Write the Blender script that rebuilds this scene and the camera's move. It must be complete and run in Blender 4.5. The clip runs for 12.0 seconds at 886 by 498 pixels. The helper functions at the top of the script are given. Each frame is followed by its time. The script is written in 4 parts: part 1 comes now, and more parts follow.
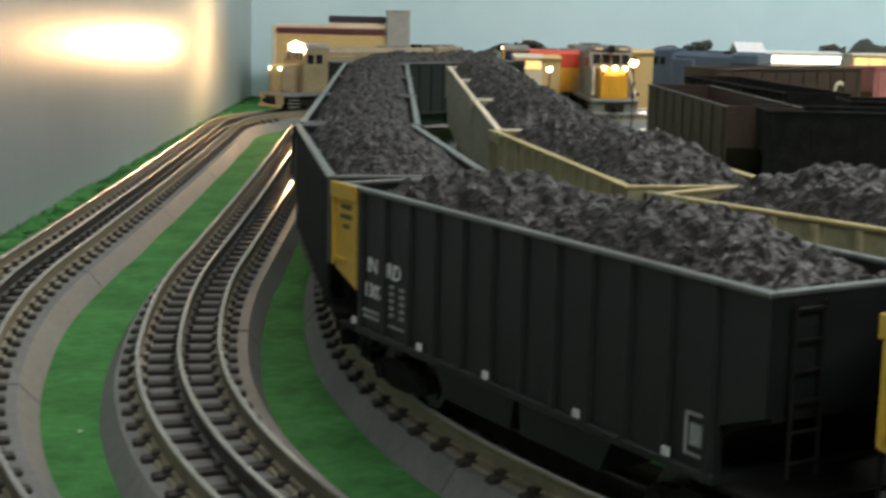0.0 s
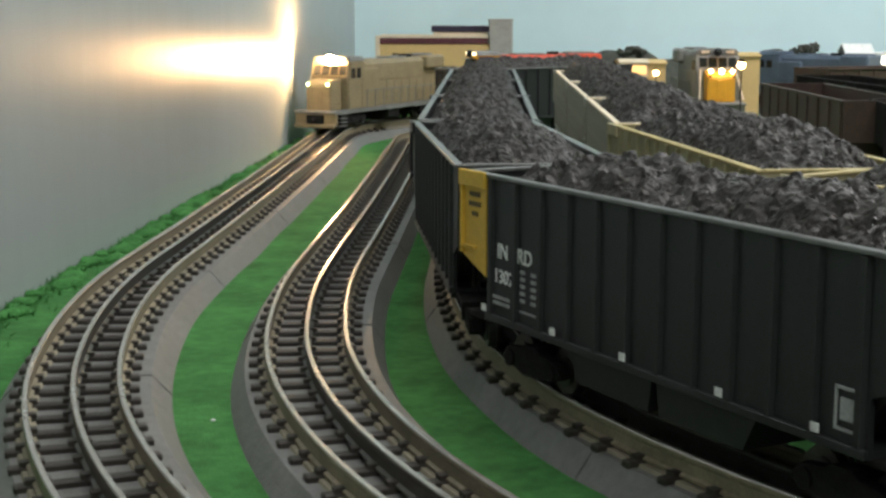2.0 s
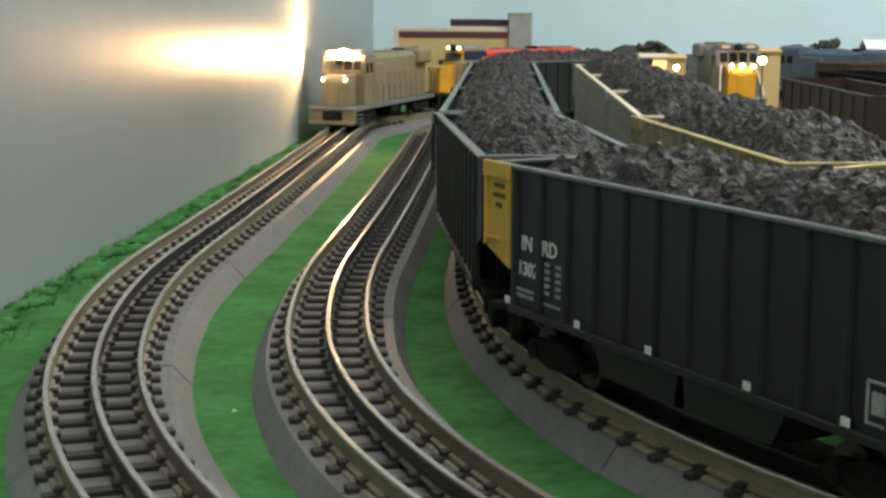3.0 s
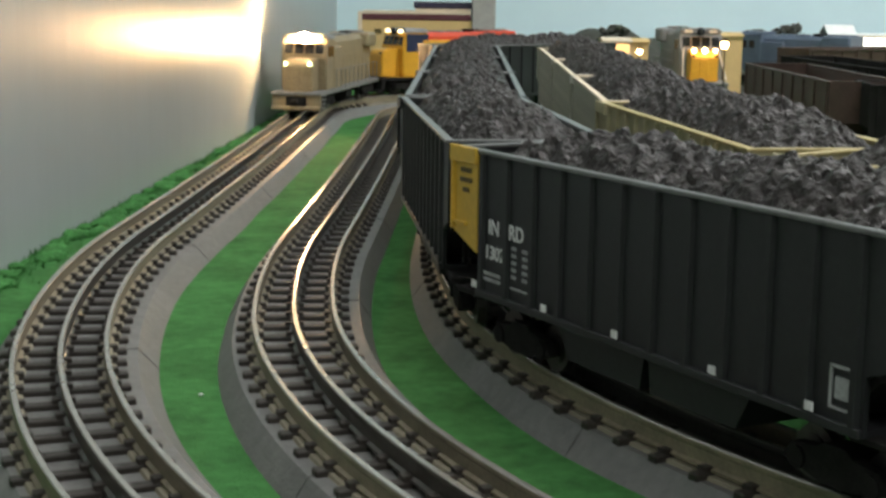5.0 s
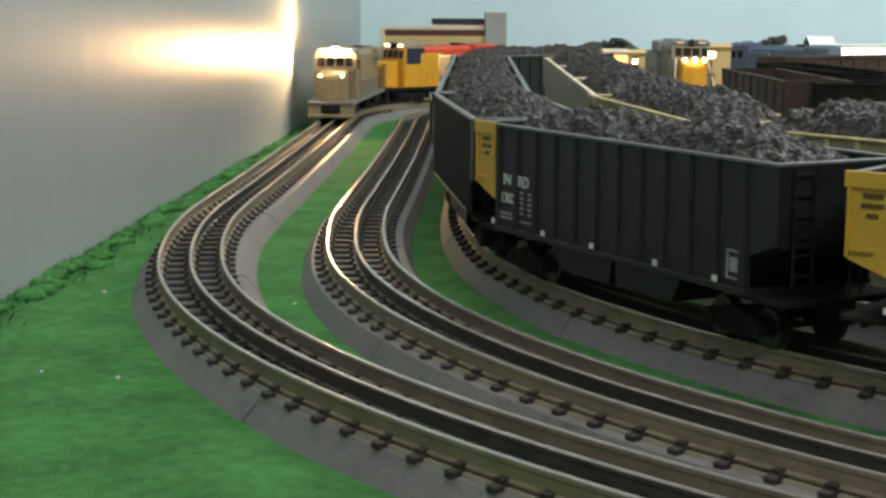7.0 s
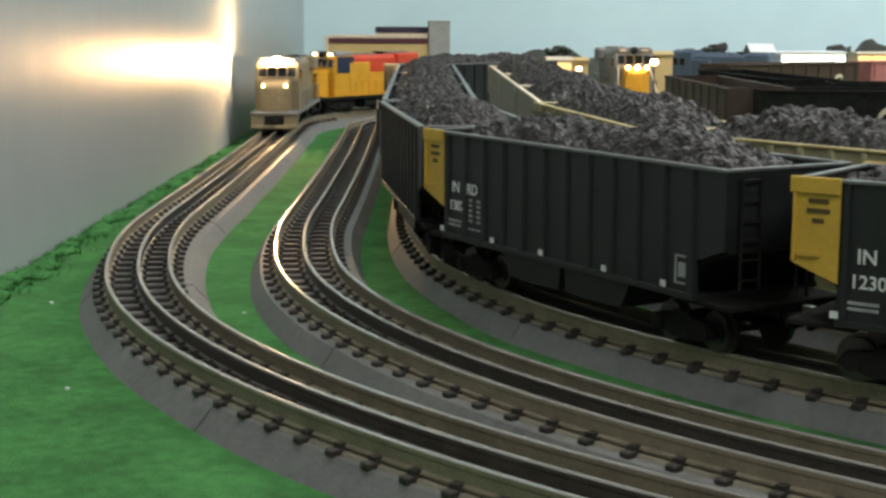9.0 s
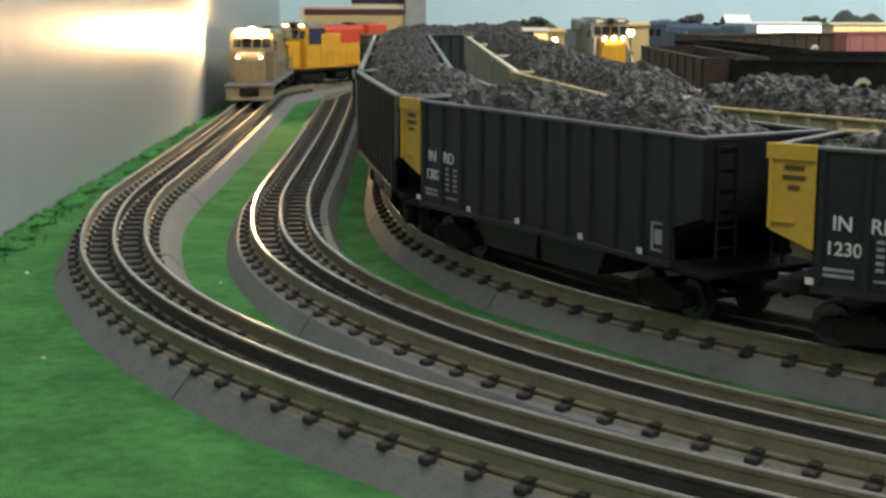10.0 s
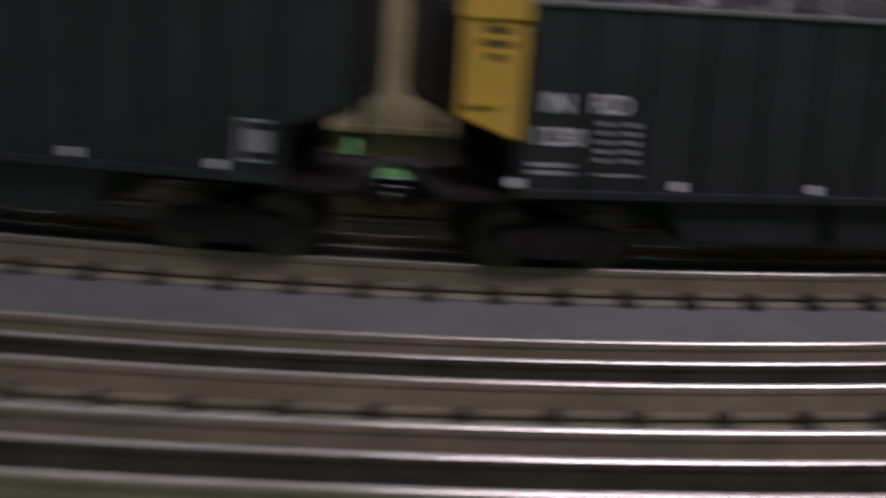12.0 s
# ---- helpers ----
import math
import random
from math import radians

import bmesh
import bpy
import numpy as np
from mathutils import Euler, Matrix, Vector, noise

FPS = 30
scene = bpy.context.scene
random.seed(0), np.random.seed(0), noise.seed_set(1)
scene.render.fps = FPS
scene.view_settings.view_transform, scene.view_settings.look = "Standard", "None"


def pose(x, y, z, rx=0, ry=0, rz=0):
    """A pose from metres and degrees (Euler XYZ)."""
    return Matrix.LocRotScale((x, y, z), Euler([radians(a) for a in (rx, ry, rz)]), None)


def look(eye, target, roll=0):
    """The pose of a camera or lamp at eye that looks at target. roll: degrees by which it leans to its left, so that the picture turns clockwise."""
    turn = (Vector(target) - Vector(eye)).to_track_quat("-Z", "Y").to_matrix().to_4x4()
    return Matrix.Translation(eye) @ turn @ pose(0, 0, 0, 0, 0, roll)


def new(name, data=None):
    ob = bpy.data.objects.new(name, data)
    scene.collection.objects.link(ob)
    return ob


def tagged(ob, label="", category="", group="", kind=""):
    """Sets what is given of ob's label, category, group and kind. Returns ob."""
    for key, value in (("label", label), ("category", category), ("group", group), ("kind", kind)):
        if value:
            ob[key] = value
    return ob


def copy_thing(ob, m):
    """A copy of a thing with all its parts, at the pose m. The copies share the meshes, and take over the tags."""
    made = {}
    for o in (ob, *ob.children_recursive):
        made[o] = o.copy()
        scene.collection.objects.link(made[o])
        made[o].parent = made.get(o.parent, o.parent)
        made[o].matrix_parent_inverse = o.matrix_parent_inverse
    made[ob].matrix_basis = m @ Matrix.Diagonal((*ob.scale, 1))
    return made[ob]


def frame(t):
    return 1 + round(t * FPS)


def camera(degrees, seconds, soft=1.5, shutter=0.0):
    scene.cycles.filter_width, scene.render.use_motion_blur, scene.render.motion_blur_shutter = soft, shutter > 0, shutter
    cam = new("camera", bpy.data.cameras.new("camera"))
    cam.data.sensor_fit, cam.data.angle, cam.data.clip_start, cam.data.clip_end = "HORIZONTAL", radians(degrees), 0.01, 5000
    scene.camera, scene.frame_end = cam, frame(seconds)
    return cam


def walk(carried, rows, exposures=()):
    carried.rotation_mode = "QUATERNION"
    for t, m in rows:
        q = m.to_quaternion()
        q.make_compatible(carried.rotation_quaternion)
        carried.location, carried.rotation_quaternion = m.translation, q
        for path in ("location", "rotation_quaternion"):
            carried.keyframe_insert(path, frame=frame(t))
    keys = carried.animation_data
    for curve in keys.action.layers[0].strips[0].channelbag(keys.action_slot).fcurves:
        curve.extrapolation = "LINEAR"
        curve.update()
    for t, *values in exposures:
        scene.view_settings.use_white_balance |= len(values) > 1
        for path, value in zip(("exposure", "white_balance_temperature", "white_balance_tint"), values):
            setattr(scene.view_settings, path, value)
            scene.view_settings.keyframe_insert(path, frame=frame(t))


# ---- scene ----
# ---------------------------------------------------------------- camera
cam = camera(33.25, 12.0, soft=2.8, shutter=0.7)
walk(cam, [
    (0, look((0.028, 0.214, 0.171), (0.169, 2.184, -0.1648), 1.3)),
    (0.5, look((0.022, 0.213, 0.163), (0.105, 2.186, -0.1768), 0.7)),
    (1, look((0.018, 0.214, 0.16), (0.076, 2.187, -0.1848), 0.4)),
    (1.5, look((0.018, 0.214, 0.159), (0.044, 2.19, -0.1668), 0)),
    (2, look((0.016, 0.214, 0.16), (0.026, 2.192, -0.1568), 0.1)),
    (2.5, look((0.014, 0.214, 0.159), (0.013, 2.193, -0.1548), 0.1)),
    (3, look((0.013, 0.218, 0.158), (0.002, 2.196, -0.1658), 0.4)),
    (4.8, look((0.01, 0.216, 0.159), (0.029, 2.192, -0.1718), 0.6)),
    (5, look((0.011, 0.216, 0.159), (0.052, 2.19, -0.1878), 0.8)),
    (5.5, look((0.008, 0.19, 0.159), (0.055, 2.161, -0.1998), 0.9)),
    (6, look((0.001, 0.122, 0.1575), (0.02, 2.095, -0.1849), 0.8)),
    (6.5, look((0.0, 0.015, 0.159), (0.0, 1.99, -0.157), 0.4)),
    (7, look((-0.001, 0.001, 0.16), (0.023, 1.974, -0.164), 0.3)),
    (9, look((-0.004, -0.001, 0.16), (0.096, 1.972, -0.153), 0.2)),
    (9.5, look((-0.004, -0.002, 0.158), (0.12, 1.967, -0.17), 0.2)),
    (10, look((-0.004, -0.001, 0.158), (0.127, 1.964, -0.191), 0.2)),
    (10.5, look((0.0, 0.0, 0.157), (0.207, 1.955, -0.209), 0.4)),
    (11, look((0.018, -0.005, 0.152), (0.452, 1.906, -0.236), 1)),
    (11.5, look((0.04, -0.005, 0.136), (0.763, 1.817, -0.261), 2.6)),
    (12, look((0.13, 0.045, 0.118), (1.247, 1.649, -0.305), 4)),
], exposures=[(0, -0.17, 6500, 10), (1.2, 0.0, 6500, 10), (2.5, 0.08, 6500, 10), (10.2, 0.08, 6500, 10), (11.0, 0.28, 6600, 12), (11.5, 0.42, 6700, 20), (12.0, -0.32, 6300, 34)])

# ---------------------------------------------------------------- light
world = bpy.data.worlds.new("room_air")
world.use_nodes = True
world.node_tree.nodes["Background"].inputs["Color"].default_value = (0.55, 0.62, 0.66, 1)
world.node_tree.nodes["Background"].inputs["Strength"].default_value = 0.04
scene.world = world


def area_lamp(name, m, size_x, size_y, watts, colour):
    data = bpy.data.lights.new(name, "AREA")
    data.shape, data.size, data.size_y, data.energy, data.color = "RECTANGLE", size_x, size_y, watts, colour
    ob = new(name, data)
    ob.matrix_world = m
    return ob


CEIL = 1.45
TUBE = (1.0, 0.98, 0.98)
area_lamp("ceiling_lamp", pose(1.3, 1.55, CEIL - 0.06), 1.2, 0.3, 37.0, TUBE)
area_lamp("ceiling_lamp", pose(0.1, 0.95, CEIL - 0.06), 1.2, 0.3, 13.0, TUBE)
area_lamp("ceiling_lamp", pose(0.5, -0.9, CEIL - 0.06), 1.2, 0.3, 19.5, TUBE)


# ---------------------------------------------------------------- materials
def material(name, base, rough=0.6, metal=0.0, vary=0.25, scale=60.0, bump=0.0, bump_scale=300.0, second=None, coat=0.0, per_object=0.0, spec=0.5, stretch=None):
    """A procedural surface: colour mottled at two scales, with fine relief."""
    m = bpy.data.materials.new(name)
    m.use_nodes = True
    nt = m.node_tree
    bsdf = nt.nodes["Principled BSDF"]
    tex = nt.nodes.new("ShaderNodeTexCoord")
    n1 = nt.nodes.new("ShaderNodeTexNoise")
    n1.inputs["Scale"].default_value, n1.inputs["Detail"].default_value = scale, 6
    n2 = nt.nodes.new("ShaderNodeTexNoise")
    n2.inputs["Scale"].default_value, n2.inputs["Detail"].default_value = scale * 7, 3
    for n in (n1, n2):
        nt.links.new(tex.outputs["Object"], n.inputs["Vector"])
    mean = nt.nodes.new("ShaderNodeMath")
    mean.operation = "MULTIPLY_ADD"
    mean.inputs[1].default_value = 0.45
    nt.links.new(n2.outputs["Fac"], mean.inputs[0])
    half = nt.nodes.new("ShaderNodeMath")
    half.operation = "MULTIPLY"
    half.inputs[1].default_value = 0.55
    nt.links.new(n1.outputs["Fac"], half.inputs[0])
    nt.links.new(half.outputs[0], mean.inputs[2])
    ramp = nt.nodes.new("ShaderNodeValToRGB")
    lo = second if second else [c * (1 - vary) for c in base]
    hi = [min(1, c * (1 + vary * 0.7)) for c in base]
    ramp.color_ramp.elements[0].position, ramp.color_ramp.elements[0].color = 0.36, (*lo, 1)
    ramp.color_ramp.elements[1].position, ramp.color_ramp.elements[1].color = 0.64, (*hi, 1)
    nt.links.new(mean.outputs[0], ramp.inputs["Fac"])
    out = ramp.outputs["Color"]
    if per_object:
        info = nt.nodes.new("ShaderNodeObjectInfo")
        hsv = nt.nodes.new("ShaderNodeHueSaturation")
        rng = nt.nodes.new("ShaderNodeMapRange")
        rng.inputs["To Min"].default_value, rng.inputs["To Max"].default_value = 1 - per_object, 1 + per_object
        nt.links.new(info.outputs["Random"], rng.inputs["Value"])
        nt.links.new(rng.outputs["Result"], hsv.inputs["Value"])
        nt.links.new(out, hsv.inputs["Color"])
        out = hsv.outputs["Color"]
    nt.links.new(out, bsdf.inputs["Base Color"])
    rr = nt.nodes.new("ShaderNodeMapRange")
    rr.inputs["To Min"].default_value, rr.inputs["To Max"].default_value = max(0.02, rough - 0.1), min(1, rough + 0.1)
    nt.links.new(n1.outputs["Fac"], rr.inputs["Value"])
    nt.links.new(rr.outputs["Result"], bsdf.inputs["Roughness"])
    bsdf.inputs["Metallic"].default_value = metal
    bsdf.inputs["Coat Weight"].default_value = coat
    bsdf.inputs["Specular IOR Level"].default_value = spec
    if bump:
        n3 = nt.nodes.new("ShaderNodeTexNoise")
        n3.inputs["Scale"].default_value, n3.inputs["Detail"].default_value = bump_scale, 5
        if stretch:
            lay = nt.nodes.new("ShaderNodeMapping")
            lay.inputs["Scale"].default_value = stretch
            nt.links.new(tex.outputs["Object"], lay.inputs["Vector"])
            nt.links.new(lay.outputs["Vector"], n3.inputs["Vector"])
        else:
            nt.links.new(tex.outputs["Object"], n3.inputs["Vector"])
        b = nt.nodes.new("ShaderNodeBump")
        b.inputs["Strength"].default_value, b.inputs["Distance"].default_value = bump, 0.002
        nt.links.new(n3.outputs["Fac"], b.inputs["Height"])
        nt.links.new(b.outputs["Normal"], bsdf.inputs["Normal"])
    return m


def glow(name, colour, strength):
    m = bpy.data.materials.new(name)
    m.use_nodes = True
    b = m.node_tree.nodes["Principled BSDF"]
    b.inputs["Base Color"].default_value = (*colour, 1)
    b.inputs["Emission Color"].default_value = (*colour, 1)
    b.inputs["Emission Strength"].default_value = strength
    return m


GRASS = material("green_grass_mat", (0.057, 0.190, 0.054), 0.95, vary=0.35, scale=25, bump=0.7, bump_scale=900, spec=0.1)
MOSS = material("green_foam_scatter", (0.06, 0.20, 0.056), 0.95, vary=0.5, scale=120, bump=0.8, bump_scale=500, spec=0.1)
BED = material("grey_plastic_roadbed", (0.148, 0.148, 0.141), 0.55, vary=0.22, scale=30, bump=0.25, bump_scale=700)
FOOT = material("pale_tan_rail_footing", (0.26, 0.235, 0.17), 0.6, vary=0.2, scale=80)
JOINT = material("roadbed_joint_edge", (0.10, 0.10, 0.095), 0.7, vary=0.2, scale=100)
TIE = material("dark_brown_tie", (0.032, 0.027, 0.021), 0.6, vary=0.35, scale=150, bump=0.3, per_object=0.25)
RAIL = material("weathered_steel_rail", (0.22, 0.187, 0.126), 0.55, metal=0.1, vary=0.25, scale=90)
RAILTOP = material("polished_rail_head", (0.42, 0.40, 0.36), 0.22, metal=0.55, vary=0.12, scale=60)
MIDRAIL = material("blackened_rail", (0.10, 0.095, 0.085), 0.4, metal=0.7, vary=0.3, scale=90)
BLACK = material("satin_black_car_paint", (0.0160, 0.0178, 0.0187), 0.5, vary=0.3, scale=70, bump=0.05)
BLACKDIRT = material("dusty_black_underframe", (0.020, 0.019, 0.018), 0.9, vary=0.4, scale=120, bump=0.2, spec=0.12)
# dark rim, its base lightened to carry the sky's reflection
RIM = material("sky_sheen_grey_rim", (0.13, 0.135, 0.13), 0.36, vary=0.3, scale=140)
DULLRIM = material("dull_straw_rim", (0.46, 0.38, 0.17), 0.55, vary=0.25, scale=90)
YELLOW = material("yellow_car_paint", (0.62, 0.39, 0.05), 0.5, vary=0.12, scale=60)
OLIVE = material("dull_yellow_car_paint", (0.44, 0.40, 0.24), 0.55, vary=0.2, scale=60)
# the dull yellow paint again, paled to grey-cream for light falling on it
LIT_YELLOW = material("lit_yellow_car_paint", (0.42, 0.42, 0.34), 0.55, vary=0.2, scale=60)
STENCIL = material("dull_grey_stencil", (0.34, 0.35, 0.35), 0.5, vary=0.3, scale=140)
WHITE = material("white_stencil", (0.75, 0.76, 0.75), 0.5, vary=0.15, scale=200)
INK = material("dark_olive_stencil", (0.10, 0.07, 0.02), 0.6, vary=0.2, scale=200)
COAL = material("crushed_coal", (0.024, 0.0205, 0.0185), 0.42, vary=0.45, scale=110, bump=0.5, bump_scale=600, spec=0.4)
STEEL = material("dark_wheel_steel", (0.09, 0.085, 0.08), 0.4, metal=0.8, vary=0.3, scale=100)
WALLPAINT = material("glossy_pale_wall", (0.37, 0.405, 0.405), 0.33, vary=0.05, scale=3, bump=0.35, bump_scale=1.0, spec=0.9, stretch=(0.0, 26.0, 0.8))
SKYWALL = material("sky_blue_backdrop_paint", (0.64, 0.85, 0.90), 0.8, vary=0.05, scale=2)
ROOMWALL = material("plain_room_wall", (0.45, 0.47, 0.47), 0.8, vary=0.05, scale=3)
CEILPAINT = material("white_ceiling", (0.7, 0.7, 0.7), 0.9, vary=0.04, scale=3)
FLOORMAT = material("dark_carpet", (0.12, 0.11, 0.10), 0.95, vary=0.2, scale=20, bump=0.4)
HILL = material("dark_foam_hills", (0.055, 0.06, 0.05), 0.95, vary=0.4, scale=20, bump=0.6, bump_scale=200)
BUFF = material("buff_building_wall", (0.62, 0.44, 0.19), 0.75, vary=0.08, scale=30)
MAROON = material("maroon_fascia", (0.10, 0.025, 0.035), 0.6, vary=0.2, scale=40)
NAVY = material("navy_fascia", (0.02, 0.016, 0.04), 0.6, vary=0.2, scale=40)
CONCRETE = material("grey_concrete_tower", (0.34, 0.34, 0.32), 0.85, vary=0.15, scale=60, bump=0.2)
TRIM = material("cream_trim", (0.7, 0.6, 0.45), 0.7, vary=0.1, scale=50)
# cream with the lamp's warm glow and the shade mixed into the colour
LOCOBUFF = material("shade_toned_cream_loco_paint", (0.27, 0.215, 0.125), 0.5, vary=0.22, scale=50)
LOCOGREY = material("grey_loco_paint", (0.20, 0.20, 0.19), 0.5, vary=0.25, scale=50)
LOCOYEL = material("chrome_yellow_loco_paint", (0.70, 0.36, 0.03), 0.42, vary=0.12, scale=50)
LOCORED = material("vermilion_loco_paint", (0.62, 0.07, 0.03), 0.42, vary=0.12, scale=50)
LOCOBLUE = material("dark_blue_loco_paint", (0.02, 0.03, 0.07), 0.4, vary=0.2, scale=50)
SLATE = material("slate_blue_loco_paint", (0.09, 0.12, 0.17), 0.45, vary=0.2, scale=50)
GLASS = material("dark_window_glass", (0.015, 0.018, 0.02), 0.1, vary=0.1, scale=50)
BROWN = material("brown_hopper_paint", (0.06, 0.035, 0.026), 0.55, vary=0.3, scale=60)
PINK = material("faded_red_hopper_paint", (0.42, 0.15, 0.14), 0.6, vary=0.15, scale=60)
HEADLAMP = glow("lit_headlamp", (1.0, 0.60, 0.27), 3200.0)
LAMPWHITE = glow("lit_marker_lamp", (1.0, 0.78, 0.42), 6.0)
LAMPGREEN = glow("lit_class_lamp", (0.85, 1.0, 0.45), 12.0)
# emission that stands for light falling on shed walls
WALLGLOW = glow("lit_wall_glow", (1.0, 0.6, 0.22), 1.2)
YARDGLOW = glow("lit_yard_lamp", (1.0, 0.55, 0.2), 30.0)
# the same for the white-lit strip in the yard
STRIPGLOW = glow("bright_strip_glow", (1.0, 0.95, 0.85), 3.0)


# ---------------------------------------------------------------- mesh tools
def finish(name, bm, mat, parent=None, label="", smooth=False, kind=""):
    bmesh.ops.recalc_face_normals(bm, faces=bm.faces)
    me = bpy.data.meshes.new(name)
    bm.to_mesh(me)
    bm.free()
    mats = mat if isinstance(mat, (list, tuple)) else [mat]
    for x in mats:
        me.materials.append(x)
    if smooth:
        for p in me.polygons:
            p.use_smooth = True
    ob = new(name, me)
    if parent is not None:
        ob.parent = parent
    if label:
        ob["label"] = label
    if kind:
        ob["kind"] = kind
    return ob


def part(name, bm, mat, parent, label="", smooth=False, kind=""):
    return finish(name, bm, mat, parent, label, smooth, kind)


def share(name, me, parent, m, label=""):
    ob = new(name, me)
    ob.parent = parent
    ob.matrix_basis = m
    if label:
        ob["label"] = label
    return ob


def box(bm, x0, x1, y0, y1, z0, z1, bevel=0.0):
    r = bmesh.ops.create_cube(bm, size=1.0)
    for v in r["verts"]:
        v.co = Vector(((x0 + x1) / 2 + v.co.x * (x1 - x0), (y0 + y1) / 2 + v.co.y * (y1 - y0), (z0 + z1) / 2 + v.co.z * (z1 - z0)))
    if bevel:
        es = list({e for v in r["verts"] for e in v.link_edges})
        bmesh.ops.bevel(bm, geom=es, offset=bevel, segments=1, affect="EDGES")
    return bm


def prism(bm, pts, axis, a, b):
    """A polygon of (u, v) pushed from a to b along an axis: y (u=x, v=z), x (u=y, v=z) or z (u=x, v=y)."""
    def place(u, v, w):
        return (u, w, v) if axis == "y" else (w, u, v) if axis == "x" else (u, v, w)
    lo = [bm.verts.new(place(u, v, a)) for u, v in pts]
    hi = [bm.verts.new(place(u, v, b)) for u, v in pts]
    n = len(pts)
    bm.faces.new(lo)
    bm.faces.new(hi[::-1])
    for i in range(n):
        bm.faces.new((lo[i], lo[(i + 1) % n], hi[(i + 1) % n], hi[i]))
    return bm


def drum(bm, m, r, depth, seg=16):
    bmesh.ops.create_cone(bm, cap_ends=True, segments=seg, radius1=r, radius2=r, depth=depth, matrix=m)
    return bm


def rod(bm, a, b, r, seg=6):
    a, b = Vector(a), Vector(b)
    m = Matrix.Translation((a + b) / 2) @ (b - a).to_track_quat("Z", "Y").to_matrix().to_4x4()
    return drum(bm, m, r, (b - a).length, seg)


def lettering(name, text, size, mat, parent, m):
    cu = bpy.data.curves.new(name, "FONT")
    cu.body, cu.size, cu.extrude, cu.offset = text, size, 0.00015, size * 0.012
    tmp = new("lettering_tmp", cu)
    dg = bpy.context.evaluated_depsgraph_get()
    me = bpy.data.meshes.new_from_object(tmp.evaluated_get(dg))
    me.materials.clear()
    me.materials.append(mat)
    bpy.data.objects.remove(tmp)
    ob = new(name, me)
    ob.parent = parent
    ob.matrix_basis = m
    return ob


# ---------------------------------------------------------------- the tracks' lines
class Line:
    """A track's middle line: a bend to the right at the far end (s < 0), then pieces of (length, curvature) towards the viewer."""

    def __init__(self, x, y, heading, pieces, far_r, far_turn=1.5, shift=0.0):
        self.x, self.y, self.heading, self.pieces, self.far_r, self.far_turn, self.shift = x, y, heading, pieces, far_r, far_turn, shift

    @staticmethod
    def on(p, th, length, bend):
        if abs(bend) < 1e-6:
            return p + Vector((math.sin(th), -math.cos(th))) * length, th
        c = p + Vector((math.cos(th), math.sin(th))) / bend
        th += length * bend
        return c - Vector((math.cos(th), math.sin(th))) / bend, th

    def at(self, s):
        """Place, and the way towards growing s (towards the viewer, then to the right)."""
        p, th = Vector((self.x, self.y)), self.heading
        if s < 0:
            turn = min(-s / self.far_r, self.far_turn)
            p, th = self.on(p, th, -turn * self.far_r, 1 / self.far_r)
            p, th = self.on(p, th, s + turn * self.far_r, 0.0)
        else:
            for length, bend in self.pieces:
                p, th = self.on(p, th, min(s, length), bend)
                s -= min(s, length)
            p, th = self.on(p, th, s, 0.0)
        return p + Vector((math.cos(th), math.sin(th))) * self.shift, Vector((math.sin(th), -math.cos(th)))

    def inner(self, off):
        return Line(self.x, self.y, self.heading, self.pieces, self.far_r, self.far_turn, self.shift + off)

    def chord(self, s, half, z=0.0):
        """The pose of a car whose middle is at s, its bogies half a wheelbase away."""
        (p, _), (q, _) = self.at(s - half), self.at(s + half)
        d = q - p
        m = (p + q) / 2
        return pose(m.x, m.y, z, 0, 0, math.degrees(math.atan2(d.y, d.x)))


RAIL_Z = 0.022
LINE_A = Line(-0.1072, 1.95, -0.0334, [(0.25, 0.0), (0.65, -0.0271), (0.25, 0.8565), (0.3, 1.4843), (0.80, 1.15)], 0.34)
LINE_B = Line(-0.0122, 1.85, -0.0252, [(0.8, -0.0335), (0.2, 0.6529), (0.3, 1.5362), (0.70, 1.45)], 0.36)
LINE_C = Line(0.066, 1.80, -0.0351, [(0.72, 0.0), (0.2, 0.688), (0.3, 1.803), (0.60, 1.40)], 0.12)
LINE_D = LINE_C.inner(0.108)
LINE_E = Line(0.345, 1.75, -0.02, [(0.47, 0.0), (0.22, 6.6)], 0.4)


def sweep(name, line, profile, s0, s1, step, mat, parent, smooth=False, mats=None, kind=""):
    """A closed profile of (offset to the outside, z) drawn along a line. mats: for each side the material's number."""
    bm = bmesh.new()
    rings = []
    n = max(2, int((s1 - s0) / step))
    for i in range(n + 1):
        p, d = line.at(s0 + (s1 - s0) * i / n)
        out = Vector((d.y, -d.x))
        rings.append([bm.verts.new((p.x + out.x * o, p.y + out.y * o, z)) for o, z in profile])
    k = len(profile)
    for a, b in zip(rings, rings[1:]):
        for j in range(k):
            f = bm.faces.new((a[j], a[(j + 1) % k], b[(j + 1) % k], b[j]))
            if mats:
                f.material_index = mats[j]
    bm.faces.new(rings[0])
    bm.faces.new(rings[-1][::-1])
    return part(name, bm, mat, parent, smooth=smooth, kind=kind)


# ---------------------------------------------------------------- structure
def slab(name, x0, x1, y0, y1, z0, z1, mat, label):
    return tagged(finish(name, box(bmesh.new(), x0, x1, y0, y1, z0, z1), mat), label, kind="structure")


